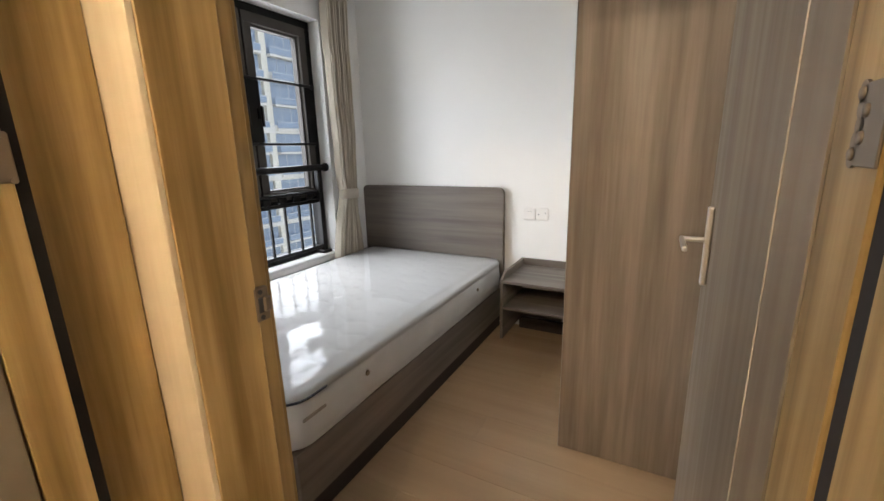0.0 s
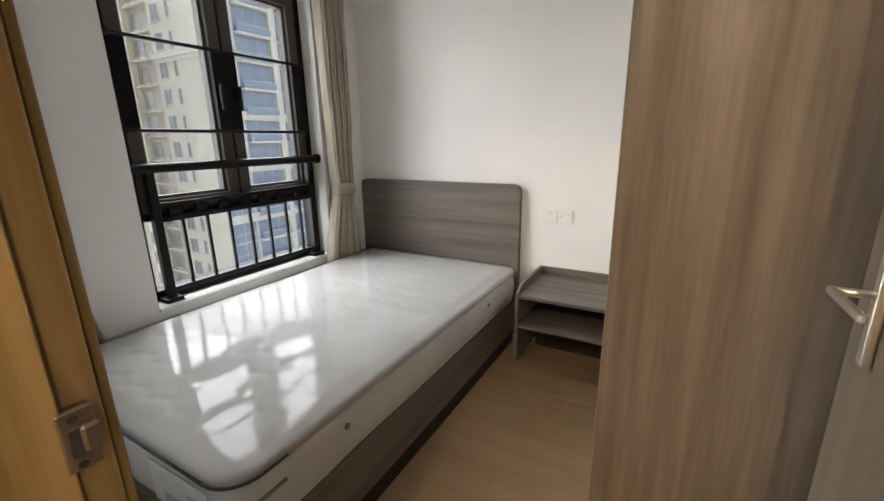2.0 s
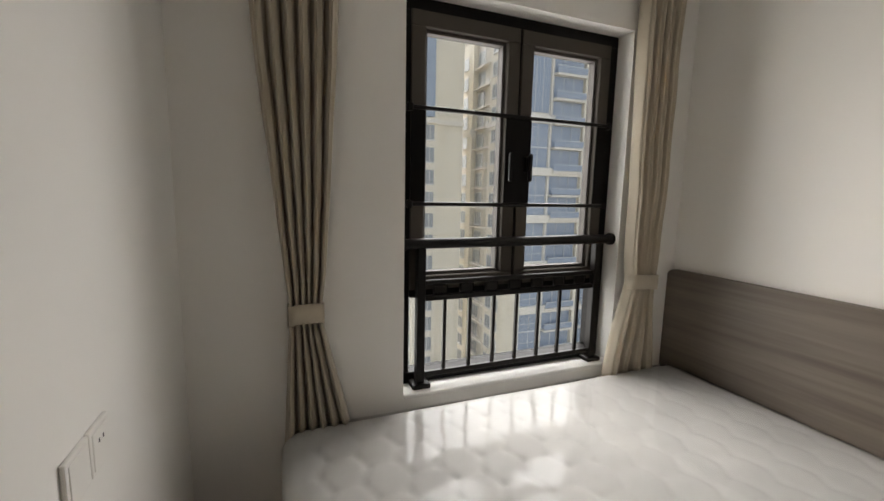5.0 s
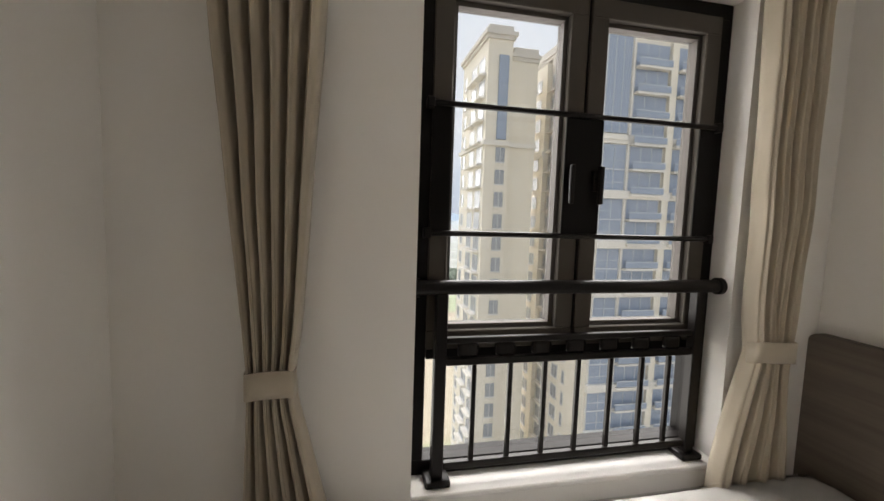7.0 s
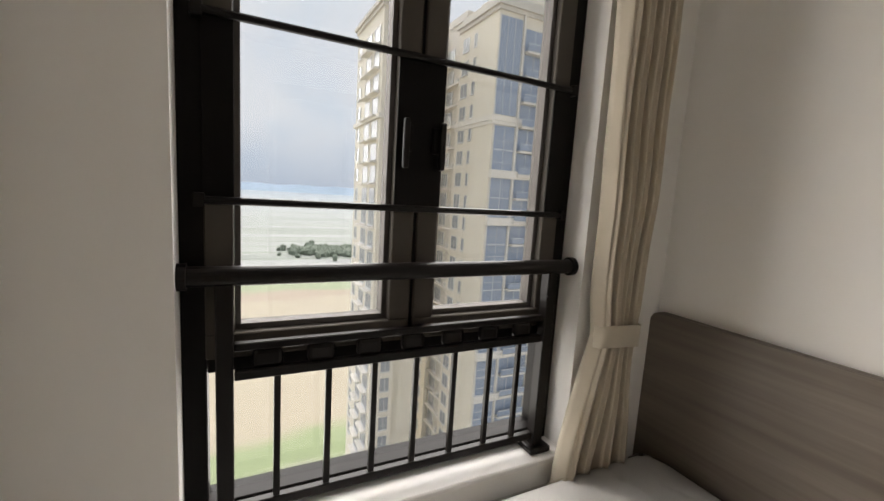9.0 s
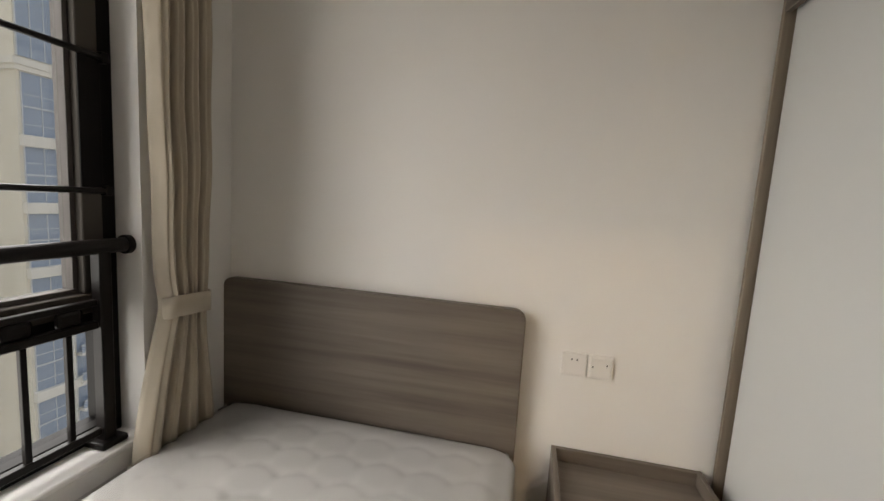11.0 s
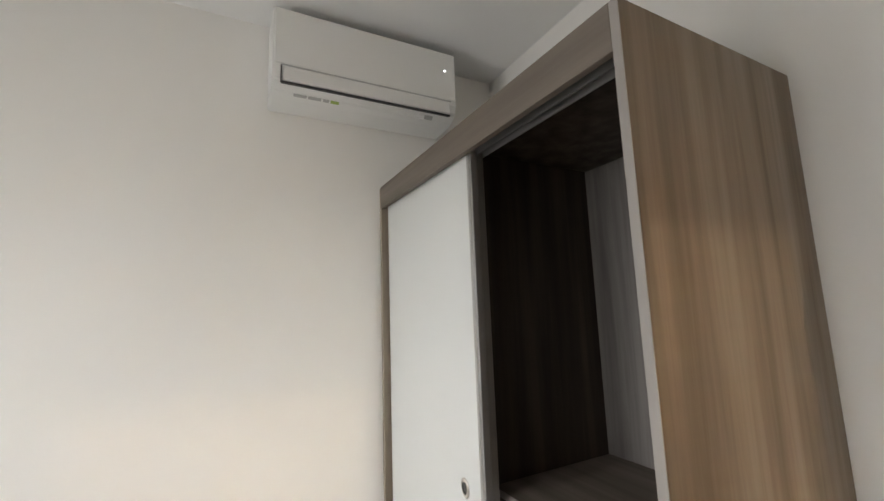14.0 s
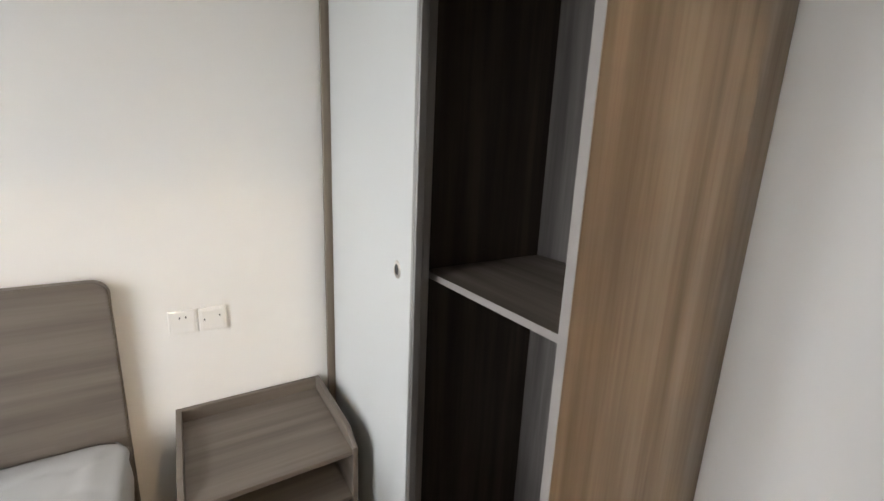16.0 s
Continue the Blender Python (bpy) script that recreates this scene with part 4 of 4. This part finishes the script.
shelf = as_mesh(box(-2.7, 2.7, -0.55, 0.1, -0.12, 0.12), "ledge", TRIM)
cooler = as_mesh(box(-0.45, 0.45, -0.45, -0.05, 0.13, 0.78, 0.03), "outdoor_unit", ACBOX)
for k in range(-4, 17):
    z = 9.7 - FLOOR * k
    shared("window", wide, near, (AX - 7.9, AY, z))
    shared("window", slim, near, (AX - 5.4, AY, z))
    shared("window", wide, near, (AX - 17.6, AY, z))
    shared("window", niche, near, (AX - 13.6, AY + 0.7, z))
    lg = shared("ledge", shelf, near, (AX - 12.4, AY + 0.7, z - 1.35))
    if k % 2:
        o = new("outdoor_unit", cooler)
        o.parent = lg
        o.location = (1.6, 0, 0)
tall = glazing_east(3.05, 2.86, 2, 1.0)
low = glazing_east(3.05, 2.45, 2, 0.95)
rear = glazing_east(4.5, 2.7, 3)
upper = glazing_east(3.2, ATOP - CORNICE - 1.6, 3)
for dy in (0.12, AL - 3.3):
    shared("glazing", upper, near, (AX, AY + dy, CORNICE + 0.5))
ledge = as_mesh(box(0, 0.55, 0.0, 18.1, -0.5, 0.5, 0.04), "ledge", TRIM)
strip = as_mesh(box(0, 0.22, 0.2, 3.4, -0.07, 0.07), "floor_band", RAILG)
deck = as_mesh(box(0, 0.9, 0, 4.5, -0.12, 0.12), "balcony", TRIM)
rail = mix_mesh("railing", [(0.82, 0.88, 0, 4.5, 0.2, 0.92, 0), (0.79, 0.91, 0, 4.5, 0.92, 1.0, 1)], (BGLASS, RAILG))
mast = as_mesh(box(0, 0.35, 3.42, 3.62, GZ + 20, ATOP - 0.2), "pilaster", TRIM)
for dy in (0.0, 10.9):
    shared("pilaster", mast, near, (AX, AY + dy, 0))
part("pilaster", box(AX, AX + 0.5, AY + 8.5, AY + 9.4, GZ, ATOP - 0.002), CREAM, near)
for k in range(-4, 15):
    z = CORNICE - 0.75 - FLOOR * (k + 1)
    if k >= 0:
        for dy in (0.3, 14.85):
            shared("glazing", tall if k % 2 == 0 else low, near, (AX, AY + dy, z + (0.05 if k % 2 == 0 else 0.5)))
            if k % 2 == 0:
                shared("floor_band", strip, near, (AX, AY + dy - 0.3, z))
        if k % 2:
            shared("ledge", ledge, near, (AX, AY + 0.02, z))
    for dy in (3.85, 9.65):
        bo = shared("balcony", deck, near, (AX, AY + dy, z - 0.02))
        o = new("railing", rail)
        o.parent = bo
        o = new("glazing", rear)
        o.parent = bo
        o.location.z = 0.14

# farther tower: bays to the south, a slim glazed bay and a blank gable to the east
BX, BY, BTOP = -55.4, 18.6, 25.2
far_tower = thing("apartment_tower", (BX - 6, BY + 4, GZ), "tall cream apartment tower with a blank gable and blue bay", "apartment building")
part("wall", box(BX - 12.5, BX, BY, BY + 3.4, GZ, BTOP), CREAM, far_tower)
part("wall", box(BX - 13.5, BX - 0.9, BY + 3.402, BY + 7.5, GZ, BTOP - 2.2), CREAM, far_tower, "plain cream gable wall")
roof_slab(far_tower, BX - 12.5, BX, BY, BY + 3.4, BTOP)
roof_slab(far_tower, BX - 13.5, BX - 0.9, BY + 3.92, BY + 7.5, BTOP - 2.2, 0.3)
bm = box(BX - 12.8, BX + 0.35, BY - 0.35, BY + 3.4, CORNICE - 0.3, CORNICE + 0.3)
box(BX - 13.6, BX - 0.6, BY + 3.402, BY + 7.6, CORNICE - 0.3, CORNICE + 0.3, bm=bm)
part("cornice", bm, TRIM, far_tower)
part("glazing", box(BX, BX + 0.3, BY + 1.5, BY + 2.85, CORNICE + 0.5, BTOP - 2.5, 0.05), BGLASS, far_tower, "tall blue glazed bay")
bay = window_south(2.4, 2.1, 2)
small = window_south(1.3, 1.8, 0)
pane = mix_mesh("window", [(0, 0.12, -0.65, 0.65, -0.95, 0.95, 0), (0, 0.2, -0.7, 0.7, -1.1, -0.96, 1), (0, 0.2, -0.03, 0.03, -0.95, 0.95, 1)], (WGLASS, RAILG))
lip = as_mesh(box(-1.5, 1.5, -0.9, 0.0, -0.14, 0.14, 0.03), "balcony", TRIM)
for k in range(-4, 17):
    z = 9.7 - FLOOR * k
    for x in (2.4, 6.2):
        shared("window", bay, far_tower, (BX - x, BY, z))
        shared("balcony", lip, far_tower, (BX - x, BY, z - 1.4))
    shared("window", small, far_tower, (BX - 10.6, BY, z))
    if k >= 0:
        shared("window", pane, far_tower, (BX, BY + 2.18, z))

# ---- floor planks ----
plank_w, plank_l = 0.196, 1.22
plank = as_mesh(box(-plank_l / 2 + 0.0003, plank_l / 2 - 0.0003, -plank_w / 2 + 0.0003, plank_w / 2 - 0.0003, -0.010, 0.0, 0.0006), "plank", PLANK)
row = 0
y = -1.6 + plank_w / 2
while y < YN + plank_w / 2:
    y0, y1 = y - plank_w / 2, min(y + plank_w / 2, YN - 0.001)
    x = XW + ((row * 0.37) % 1.0) * plank_l - plank_l / 2
    while x < XE + plank_l / 2:
        x0, x1 = max(x - plank_l / 2, XW if y > 0.55 else -0.98), min(x + plank_l / 2, XE)
        if x1 - x0 > plank_l - 0.002 and y1 - y0 > plank_w - 0.002:
            shared("plank", plank, floor, (x, y, 0))
        elif x1 - x0 > 0.02 and y1 - y0 > 0.01:
            part("plank", box(x0 + 0.0003, x1 - 0.0003, y0 + 0.0003, y1 - 0.0003, -0.010, 0.0, 0.0006), PLANK, floor)
        x += plank_l
    y += plank_w
    row += 1
